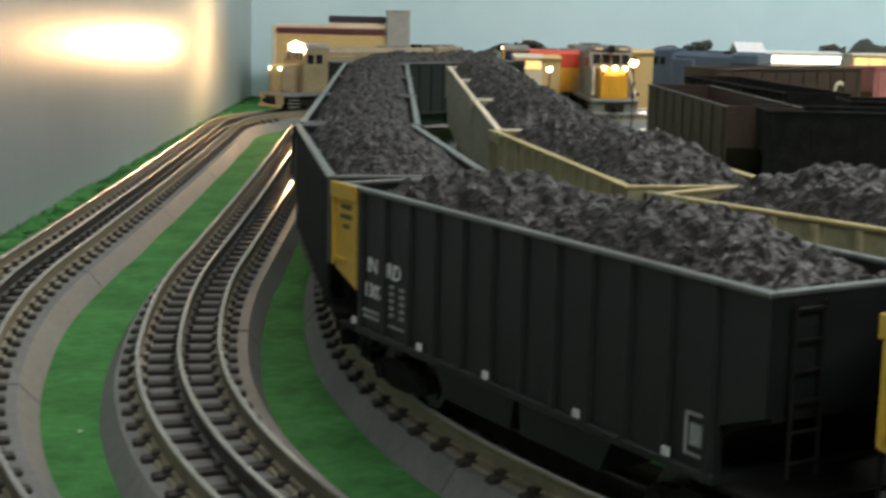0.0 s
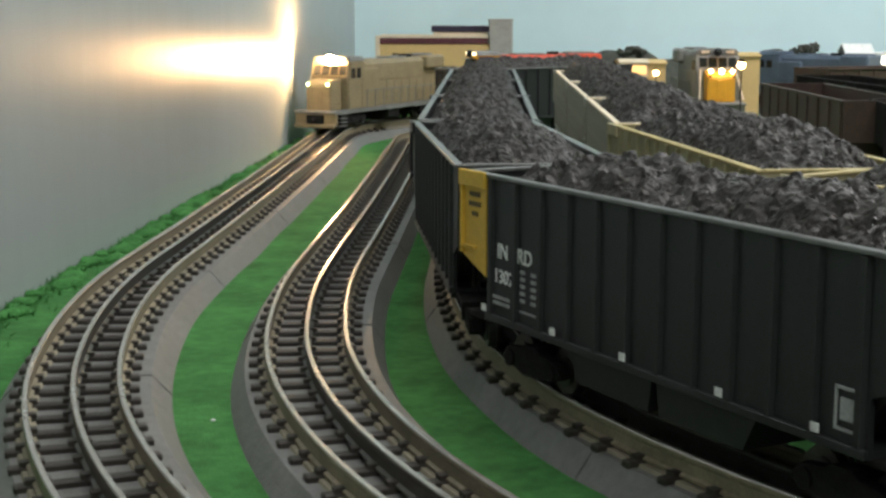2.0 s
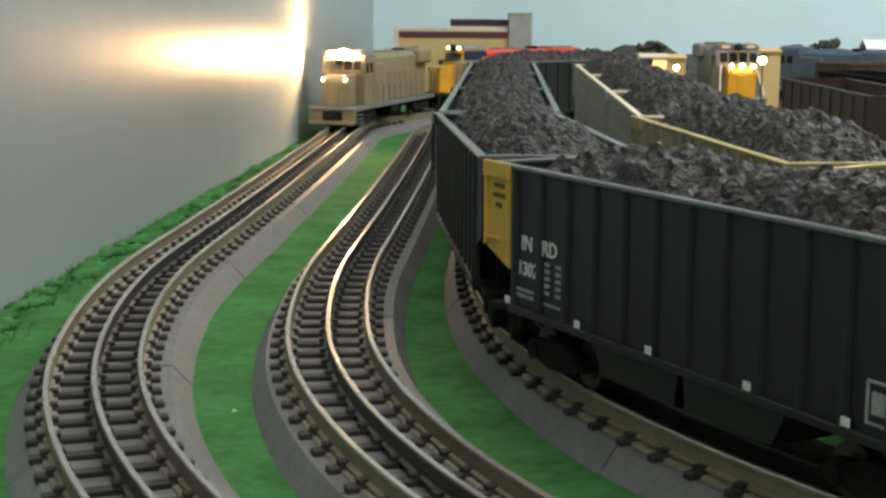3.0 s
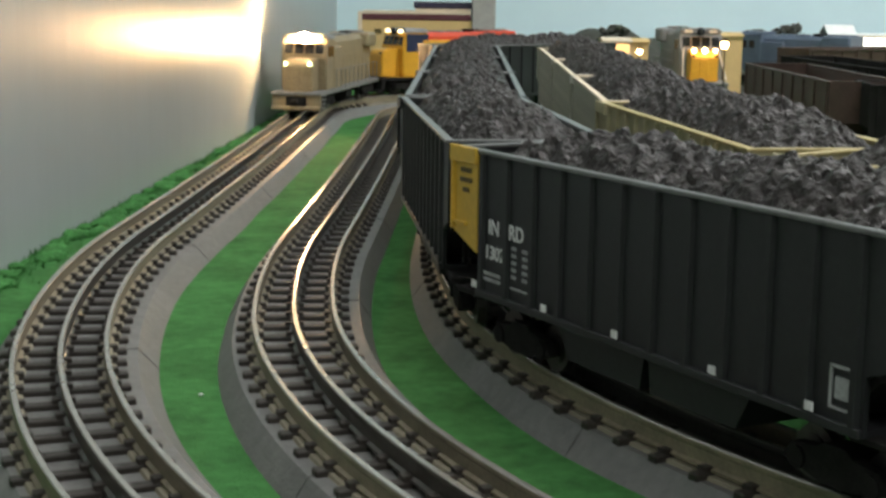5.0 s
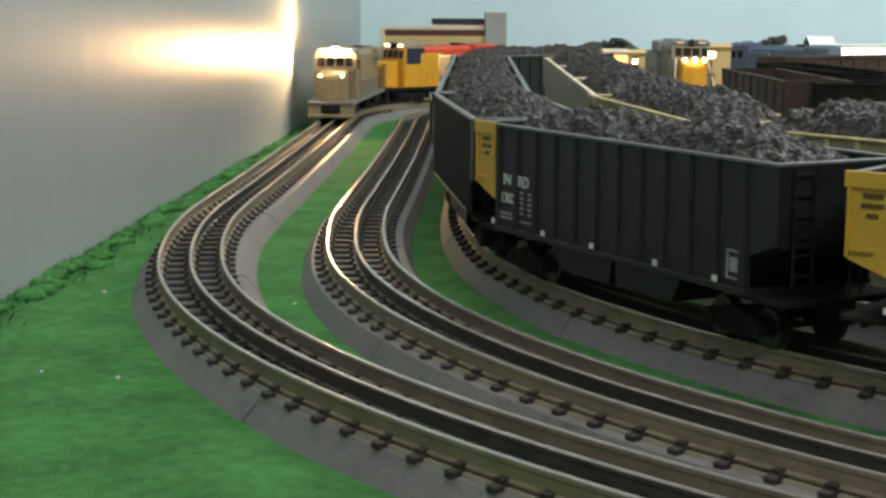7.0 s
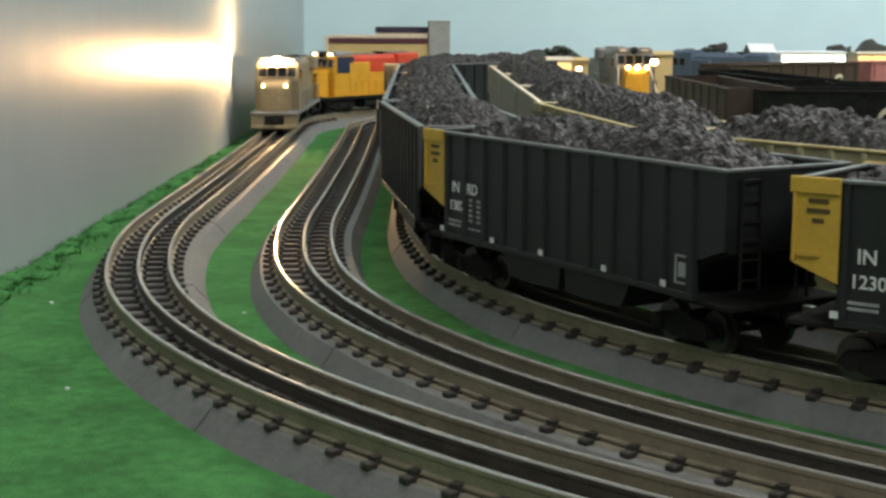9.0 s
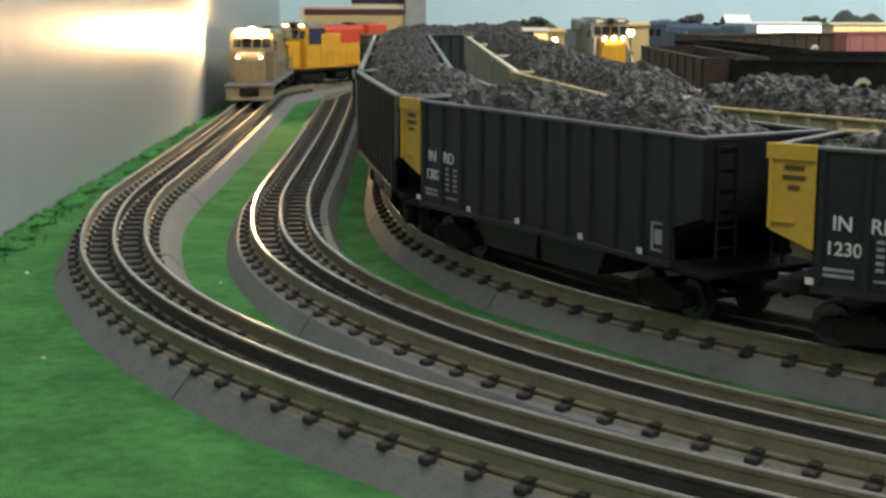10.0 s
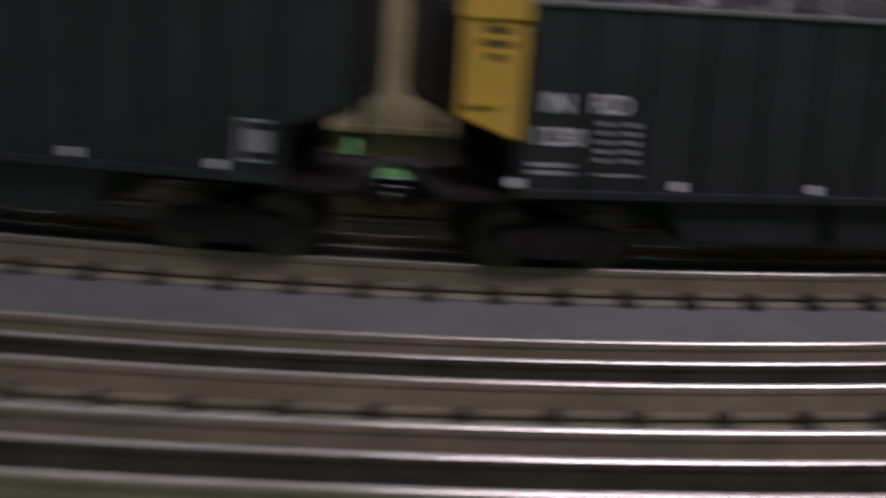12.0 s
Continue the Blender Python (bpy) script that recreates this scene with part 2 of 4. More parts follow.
def ground_sheet():
    bm = bmesh.new()
    nx, ny = 110, 110
    X0, X1, Y0, Y1 = -0.60, 3.4, -1.0, NORTH
    grid = []
    for j in range(ny + 1):
        row = []
        for i in range(nx + 1):
            x, y = X0 + (X1 - X0) * (i / nx) ** 1.6, Y0 + (Y1 - Y0) * j / ny
            row.append(bm.verts.new((x, y, 0.0012 * noise.noise((x * 9, y * 9, 0)) + 0.003)))
        grid.append(row)
    for j in range(ny):
        for i in range(nx):
            bm.faces.new((grid[j][i], grid[j][i + 1], grid[j + 1][i + 1], grid[j + 1][i]))
    edge = [v for v in bm.verts if v.is_boundary]
    ob = finish("ground", bm, GRASS, smooth=True)
    return tagged(ob, "bright green grass mat glued over the layout table", kind="structure")


def wall_x(y):
    return -0.2285 + 0.0574 * (y - 0.744)


NORTH = 2.68


def room():
    # the near wall that the tracks run beside, slightly turned
    bm = bmesh.new()
    pts = [(wall_x(-2.4), -2.4), (wall_x(NORTH), NORTH), (wall_x(NORTH) - 0.1, NORTH), (wall_x(-2.4) - 0.1, -2.4)]
    prism(bm, pts, "z", -1.0, CEIL)
    tagged(finish("wall_west", bm, WALLPAINT), "smooth glossy pale wall beside the tracks", kind="structure")
    slab("wall_north", -0.5, 4.0, NORTH, NORTH + 0.1, -1.0, CEIL, SKYWALL, "flat wall painted hazy sky blue behind the layout")
    slab("wall_east", 4.0, 4.1, -2.5, NORTH + 0.1, -1.0, CEIL, ROOMWALL, "plain pale room wall")
    slab("wall_south", -0.7, 4.1, -2.6, -2.5, -1.0, CEIL, ROOMWALL, "plain pale room wall")
    slab("ceiling", -0.7, 4.1, -2.6, NORTH + 0.1, CEIL, CEIL + 0.1, CEILPAINT, "flat white ceiling")
    slab("floor", -0.7, 4.1, -2.6, NORTH + 0.1, -1.1, -1.0, FLOORMAT, "dark carpeted floor")
    slab("table_top", -0.30, 3.4, -0.99, NORTH, -0.04, 0.0, BROWN, "plywood layout table under the grass mat")


def verge():
    """Grass fibres along the foot of the wall, with a few flat clumps of foam."""
    rnd = random.Random(4)
    verts, faces = [], []
    for i in range(4500):
        y = rnd.uniform(0.2, 2.6)
        lump = 0.5 + 0.5 * noise.noise((y * 14, 3.1, 0))
        x = wall_x(y) + 0.0008 + abs(rnd.gauss(0, 0.004 + 0.012 * lump))
        h = rnd.uniform(0.0010, 0.0040) * (0.5 + lump)
        a, w = rnd.uniform(0, 6.28), rnd.uniform(0.0004, 0.0009)
        n = len(verts)
        verts += [(x - w * math.cos(a), y - w * math.sin(a), -0.001), (x + w * math.cos(a), y + w * math.sin(a), -0.001), (max(wall_x(y) + 0.0004, x + rnd.gauss(0, 0.0032)), y + rnd.gauss(0, 0.0032), h)]
        faces.append((n, n + 1, n + 2))
    me = bpy.data.meshes.new("verge_grass")
    me.from_pydata(verts, [], faces)
    me.materials.append(GRASS)
    tagged(new("verge_grass", me), "ragged green grass fibres along the foot of the wall", "grass", kind="stuff").location.z = 0.004
    bm = bmesh.new()
    for i in range(150):
        y = rnd.choice((rnd.uniform(0.75, 1.5), rnd.uniform(0.4, 2.5)))
        r = rnd.uniform(0.0035, 0.009)
        res = bmesh.ops.create_icosphere(bm, subdivisions=3, radius=r, matrix=pose(wall_x(y) + r * rnd.uniform(0.4, 2.2), y, 0.0))
        for v in res["verts"]:
            v.co += Vector((1, 1, 1)) * noise.noise(v.co * 330) * 0.0024
            v.co.z = max(-0.001, v.co.z * 0.42)
            v.co.x = max(wall_x(v.co.y) + 0.0004, v.co.x)
    tagged(finish("foam_clumps", bm, MOSS), "low green foam clumps at the foot of the wall", "foliage", kind="stuff").location.z = 0.004
    bm = bmesh.new()
    for x, y in ((-0.186, 1.46), (-0.0696, 0.768), (-0.176, 0.80), (-0.165, 0.62), (-0.13, 0.61)):
        res = bmesh.ops.create_icosphere(bm, subdivisions=1, radius=0.0007, matrix=pose(x, y, 0.0005))
        for v in res["verts"]:
            v.co += Vector((rnd.gauss(0, 1), rnd.gauss(0, 1), 0)) * 0.0004
    tagged(finish("paper_specks", bm, WHITE), "tiny white specks lying on the grass", "litter", kind="stuff").location.z = 0.004


def hills():
    rnd = random.Random(9)
    for k, (x0, x1, hh, y) in enumerate(((0.10, 0.80, 0.122, 2.60), (0.6, 1.3, 0.126, 2.60), (1.1, 2.0, 0.136, 2.60), (1.7, 3.2, 0.138, 2.60))):
        bm = bmesh.new()
        nx, ny = 90, 14
        g = []
        for j in range(ny + 1):
            row = []
            for i in range(nx + 1):
                x, v = x0 + (x1 - x0) * i / nx, j / ny
                env = math.sin(math.pi * min(1, max(0, i / nx))) ** 0.35 * math.sin(math.pi * v) ** 0.7
                z = env * (hh * (0.72 + 0.42 * noise.noise((x * 20 + k * 5, 1.7 * v, k))) + 0.006 * noise.noise((x * 55, v * 9, k)))
                row.append(bm.verts.new((x, y - 0.07 + 0.14 * v, max(-0.002, z))))
            g.append(row)
        for j in range(ny):
            for i in range(nx):
                bm.faces.new((g[j][i], g[j][i + 1], g[j + 1][i + 1], g[j + 1][i]))
        tagged(finish("hill", bm, HILL, smooth=True), "low dark foam hill before the painted sky", "hill", "far hills")


# ---------------------------------------------------------------- tracks
TIE_MESH = None


def tie_mesh():
    bm = bmesh.new()
    box(bm, -0.0023, 0.0023, -0.0248, 0.0248, 0.0118, 0.0144, 0.0005)
    for y in (-0.0172, 0.0, 0.0172):
        box(bm, -0.0019, 0.0019, y - 0.0040, y - 0.0006, 0.0138, 0.0160)
        box(bm, -0.0019, 0.0019, y + 0.0006, y + 0.0040, 0.0138, 0.0160)
    me = bpy.data.meshes.new("tie")
    bm.to_mesh(me)
    bm.free()
    me.materials.append(TIE)
    return me


def track(line, s0, s1, label, inside=0.037, outside=0.040, slope=0.011):
    global TIE_MESH
    TIE_MESH = TIE_MESH or tie_mesh()
    root = tagged(new("railway_track"), label, "track", "curved tracks")
    # right of the running way is the outside of the bend
    bed = [(-inside, 0.0), (outside, 0.0), (outside - slope, 0.0122), (-inside + slope, 0.0122)]
    sweep("roadbed", line, bed, s0, s1, 0.02, BED, root)
    prof = [(-0.0020, 0.0143), (0.0020, 0.0143), (0.0020, 0.0151), (0.0008, 0.0158), (0.0007, 0.0195), (0.0011, 0.0203), (0.0011, 0.0217),
            (0.0008, 0.0221), (-0.0008, 0.0221), (-0.0011, 0.0217), (-0.0011, 0.0203), (-0.0007, 0.0195), (-0.0008, 0.0158), (-0.0020, 0.0151)]
    mats = [0] * 14
    mats[7] = mats[6] = mats[8] = 1
    k, at = 0, s0 + 0.12
    while at < s1:
        p, d = line.at(at)
        bm = bmesh.new()
        o, i = outside, inside
        prism(bm, [(-i - 0.0006, 0.0), (-i + slope, 0.0125), (o - slope, 0.0125), (o + 0.0006, 0.0), (o - slope, 0.0116), (-i + slope, 0.0116)], "x", -0.00022, 0.00022)
        joint = part("roadbed_joint", bm, JOINT, root)
        joint.matrix_basis = pose(p.x, p.y, 0, 0, 0, math.degrees(math.atan2(d.y, d.x)) + 180)
        at += 0.254
    for off in (-0.01715, 0.01715):
        sweep("rail_footing", line, [(off - 0.0040, 0.0120), (off + 0.0040, 0.0120), (off + 0.0034, 0.0134), (off - 0.0034, 0.0134)], s0, s1, 0.02, FOOT, root)
    for off in (-0.01715, 0.0, 0.01715):
        rail = sweep("rail", line, [(o + off, z) for o, z in prof], s0, s1, 0.012, [RAIL if off else MIDRAIL, RAILTOP], root, mats=mats)
    return root


def ties(root, line, s0, s1):
    n = 0
    s = s0
    while s < s1 and n < 299:
        p, d = line.at(s)
        share("tie", TIE_MESH, root, pose(p.x, p.y, 0, 0, 0, math.degrees(math.atan2(d.y, d.x))))
        s += 0.0192
        n += 1


# ---------------------------------------------------------------- coal cars
L2, W2, TOP = 0.118, 0.0325, 0.0770


def bogie(parent, x):
    """A two-axle truck under a car: frame and four wheels."""
    bm = bmesh.new()
    for y in (-0.0225, 0.0225):
        prism(bm, [(x - 0.021, 0.0075), (x - 0.017, 0.0125), (x - 0.007, 0.0135), (x - 0.004, 0.0155), (x + 0.004, 0.0155), (x + 0.007, 0.0135), (x + 0.017, 0.0125),
                   (x + 0.021, 0.0075), (x + 0.014, 0.0060), (x + 0.006, 0.0040), (x - 0.006, 0.0040), (x - 0.014, 0.0060)], "y", y - 0.0022, y + 0.0022)
        for k in (-0.0145, 0.0145):
            drum(bm, pose(x + k, y, 0.0085, 90), 0.0034, 0.0062, 10)
        for k in (-0.003, 0.0, 0.003):
            drum(bm, pose(x + k, y, 0.0085), 0.0013, 0.007, 8)
    box(bm, x - 0.005, x + 0.005, -0.022, 0.022, 0.009, 0.0145)
    truck = part("bogie", bm, BLACKDIRT, parent)
    for k in (-0.0145, 0.0145):
        for y in (-0.0165, 0.0165):
            bm = bmesh.new()
            drum(bm, pose(x + k, y, 0.0085, 90), 0.0085, 0.0032, 20)
            drum(bm, pose(x + k, y - math.copysign(0.0022, y), 0.0085, 90), 0.0098, 0.0011, 20)
            drum(bm, pose(x + k, y + math.copysign(0.0018, y), 0.0085, 90), 0.0055, 0.0012, 14)
            part("wheel", bm, STEEL, truck)
        bm = bmesh.new()
        rod(bm, (x + k, -0.016, 0.0085), (x + k, 0.016, 0.0085), 0.0016, 8)
        part("axle", bm, STEEL, truck)


def gondola(name, label, paint, rim_paint, panel_paint, number=None, group="coal cars", stencils=True, rib_paint=None):
    root = tagged(new(name), label, "coal car", group)
    side = [(-L2, TOP), (L2, TOP), (L2, 0.046), (0.101, 0.040), (0.101, 0.0235), (-0.101, 0.0235), (-0.101, 0.040), (-L2, 0.046)]
    bm = bmesh.new()
    prism(bm, side, "y", -W2, -W2 + 0.0016)
    prism(bm, side, "y", W2 - 0.0016, W2)
    box(bm, -L2, -L2 + 0.0016, -W2 + 0.0016, W2 - 0.0016, 0.046, TOP)
    box(bm, L2 - 0.0016, L2, -W2 + 0.0016, W2 - 0.0016, 0.046, TOP)
    box(bm, -0.101, 0.101, -W2 + 0.0016, W2 - 0.0016, 0.0235, 0.0255)
    # rounded tubs that hang between the trucks
    part("body", bm, paint, root)
    part("tub", prism(bmesh.new(), [(-0.052, 0.0235), (-0.045, 0.0105), (-0.003, 0.0105), (-0.001, 0.0235)], "y", -0.028, 0.028), paint, root)
    part("tub", prism(bmesh.new(), [(0.001, 0.0235), (0.003, 0.0105), (0.045, 0.0105), (0.052, 0.0235)], "y", -0.028, 0.028), paint, root)
    part("centre_sill", box(bmesh.new(), -L2 - 0.004, L2 + 0.004, -0.006, 0.006, 0.0175, 0.0233), BLACKDIRT, root)
    bm = bmesh.new()
    for y in (-1, 1):
        a, b = sorted((y * (W2 + 0.0014), y * (W2 - 0.0022)))
        box(bm, -L2 - 0.0006, L2 + 0.0006, a, b, TOP, TOP + 0.0015, 0.0003)
    for x in (-1, 1):
        a, b = sorted((x * (L2 + 0.0006), x * (L2 - 0.0026)))
        box(bm, a, b, -W2 + 0.0022, W2 - 0.0022, TOP, TOP + 0.0015, 0.0003)
    part("top_rim", bm, rim_paint, root, "flat rim along the top")
    # upright ribs on both sides
    bm = bmesh.new()
    prism(bm, [(-0.0017, 0.0), (0.0017, 0.0), (0.0011, -0.0016), (-0.0011, -0.0016)], "z", 0.026, TOP - 0.0004)
    rib = bpy.data.meshes.new("rib")
    bmesh.ops.recalc_face_normals(bm, faces=bm.faces)
    bm.to_mesh(rib)
    bm.free()
    rib.materials.append(rib_paint or paint)
    xs = [-0.098 + i * 0.0178 for i in range(12)]
    for x in xs:
        share("rib", rib, root, pose(x, -W2, 0))
        share("rib", rib, root, pose(x, W2, 0, 0, 0, 180))
    # sill along the foot of the side
    for y in (-W2 - 0.0008, W2 + 0.0008):
        part("side_sill", box(bmesh.new(), -0.101, 0.101, y - 0.0009, y + 0.0009, 0.0235, 0.0262, 0.0003), paint, root)
    # painted end panel of the turning end
    for y, x0 in ((-1, -L2), (1, -L2)):
        bm = bmesh.new()
        prism(bm, [(-L2 - 0.0004, TOP - 0.0004), (-0.1005, TOP - 0.0004), (-0.1005, 0.0395), (-L2 - 0.0004, 0.0462)], "y", y * (W2 + 0.0004), y * (W2 + 0.0015))
        a, b = sorted((y * (W2 + 0.0015), y * (W2 + 0.0030)))
        box(bm, -L2 - 0.0018, -0.1000, a, b, TOP - 0.0042, TOP + 0.0020, 0.0003)
        box(bm, -L2 - 0.0004, -L2 + 0.0008, a, b, 0.0470, TOP - 0.0042)
        box(bm, -L2 + 0.002, -L2 + 0.0105, a, b, 0.0492, 0.0503)
        panel = part("end_panel", bm, panel_paint, root, "plain painted end panel")
        if stencils and y < 0:
            for k, wd in enumerate((0.0080, 0.0090, 0.0046)):
                z = 0.0700 - k * 0.0037
                part("stencil_bar", box(bmesh.new(), -0.1088 - wd / 2, -0.1088 + wd / 2, -W2 - 0.0019, -W2 - 0.0015, z - 0.0009, z + 0.0009), INK, panel)
    bogie(root, -0.083)
    bogie(root, 0.083)
    for x in (-1, 1):
        bm = bmesh.new()
        a, b = sorted((x * (L2 + 0.002), x * (L2 + 0.007)))
        box(bm, a, b, -0.0025, 0.0025, 0.0145, 0.0185, 0.0006)
        box(bm, x * (L2 + 0.0055) - 0.0014, x * (L2 + 0.0055) + 0.0014, -0.0045, 0.0045, 0.0135, 0.0195, 0.001)
        part("coupler", bm, BLACKDIRT, root)
        # end ladder: two stiles and rungs
        lad = part("ladder", rod(bmesh.new(), (x * (L2 + 0.0022), -0.026, 0.030), (x * (L2 + 0.0022), -0.026, 0.076), 0.0006), BLACKDIRT, root)
        part("stile", rod(bmesh.new(), (x * (L2 + 0.0022), -0.016, 0.030), (x * (L2 + 0.0022), -0.016, 0.076), 0.0006), BLACKDIRT, lad)
        for j in range(6):
            part("rung", rod(bmesh.new(), (x * (L2 + 0.0022), -0.026, 0.034 + j * 0.008), (x * (L2 + 0.0022), -0.016, 0.034 + j * 0.008), 0.0005), BLACKDIRT, lad)
        bm = bmesh.new()
        prism(bm, [(x * L2, 0.046), (x * 0.101, 0.0400), (x * 0.088, 0.0262), (x * 0.0905, 0.0262), (x * 0.1035, 0.0390), (x * L2, 0.0445)], "y", -0.030, 0.030)
        part("end_sheet", bm, BLACKDIRT, root)
        part("platform", box(bmesh.new(), min(x * 0.094, x * (L2 + 0.003)), max(x * 0.094, x * (L2 + 0.003)), -0.031, 0.031, 0.0215, 0.0238, 0.0004), BLACKDIRT, root)
    if stencils:
        for x in (-0.1010, -0.0520, -0.0090, 0.0410, 0.0825):
            part("reflector", box(bmesh.new(), x - 0.0016, x + 0.0016, -W2 - 0.0021, -W2 - 0.0017, 0.0268, 0.0294), WHITE, root, "small white reflector square")
        bm = bmesh.new()
        for a, b, c, d in ((-0.005, 0.005, -0.006, -0.0052), (-0.005, 0.005, 0.0052, 0.006), (-0.005, -0.0042, -0.006, 0.006), (0.0042, 0.005, -0.006, 0.006), (-0.0028, 0.0028, -0.003, 0.003)):
            box(bm, 0.0935 + a, 0.0935 + b, -W2 - 0.0008, -W2 - 0.0002, 0.0352 + c, 0.0352 + d)
        part("stencil_frame", bm, STENCIL, root, "faint grey square stencil")
        if number:
            lettering("lettering", "IN", 0.0078, WHITE, root, pose(-0.0938, -W2 - 0.0003, 0.0480, 90))
            lettering("lettering", "RD", 0.0078, WHITE, root, pose(-0.0792, -W2 - 0.0003, 0.0480, 90))
            lettering("lettering", number, 0.0072, WHITE, root, pose(-0.0962, -W2 - 0.0003, 0.0387, 90))
        for k in range(2):
            part("stencil_bar", box(bmesh.new(), -0.0970, -0.0845, -W2 - 0.0006, -W2 - 0.0002, 0.0325 - k * 0.0022, 0.0337 - k * 0.0022), STENCIL, root)
        for k in range(5):
            part("stencil_bar", box(bmesh.new(), -0.0765, -0.0735, -W2 - 0.0006, -W2 - 0.0002, 0.0445 - k * 0.0026, 0.0458 - k * 0.0026), STENCIL, root)
            part("stencil_bar", box(bmesh.new(), -0.0690, -0.0655, -W2 - 0.0006, -W2 - 0.0002, 0.0445 - k * 0.0026, 0.0458 - k * 0.0026), STENCIL, root)
        part("stencil_bar", box(bmesh.new(), -0.0770, -0.0640, -W2 - 0.0006, -W2 - 0.0002, 0.0302, 0.0310), STENCIL, root)
    return root


COAL_MESHES = []


def coal_mesh(seed, heap=0.0165):
    """A heaped load of crushed coal: an uneven double mound of angular lumps."""
    rnd = random.Random(seed)
    nx, ny = 190, 54
    lx, ly = L2 - 0.0030, W2 - 0.0026
    verts, faces = [], []
    hump = [rnd.uniform(0.8, 1.15) for _ in range(3)]
    for j in range(ny + 1):
        for i in range(nx + 1):
            u, v = -1 + 2 * i / nx, -1 + 2 * j / ny
            x, y = lx * u, ly * v
            across = (1 - abs(v) ** 2.2) ** 0.8
            along = (1 - abs(u) ** 5) * (0.76 + 0.24 * (hump[0] * math.exp(-((u + 0.5) / 0.30) ** 2) + hump[1] * math.exp(-((u - 0.42) / 0.33) ** 2)))
            z = TOP - 0.0055 + heap * across * along
            edge = min(1.0, (1 - abs(v)) * 5, (1 - abs(u)) * 14)
            c = noise.noise((x * 210 + seed * 7, y * 210, 1.3)) * 0.0030 + noise.cell((x * 300 + 3, y * 300 + seed, 4.1)) * 0.0014
            f = noise.noise((x * 75, y * 75, seed)) * 0.0030 + noise.noise((x * 430, y * 430, seed + 5)) * 0.0010
            verts.append((x + rnd.uniform(-1, 1) * 0.0004, y + rnd.uniform(-1, 1) * 0.0004, z + (c + f) * (0.35 + 0.65 * edge)))
    for j in range(ny):
        for i in range(nx):
            a = j * (nx + 1) + i
            faces.append((a, a + 1, a + nx + 2, a + nx + 1))
    me = bpy.data.meshes.new("coal_load")
    me.from_pydata(verts, [], faces)
    me.materials.append(COAL)
    return me


def coal_load(m, k, high=False):
    if not COAL_MESHES:
        COAL_MESHES.extend(coal_mesh(s) for s in (1, 2, 3))
        COAL_MESHES.extend(coal_mesh(s, 0.0205) for s in (4, 5, 6))
    ob = new("coal_load", COAL_MESHES[k % 3 + (3 if high else 0)])
    ob.matrix_world = m
    return tagged(ob, "heaped dark crushed coal filling a car", "coal", "coal loads", kind="stuff")


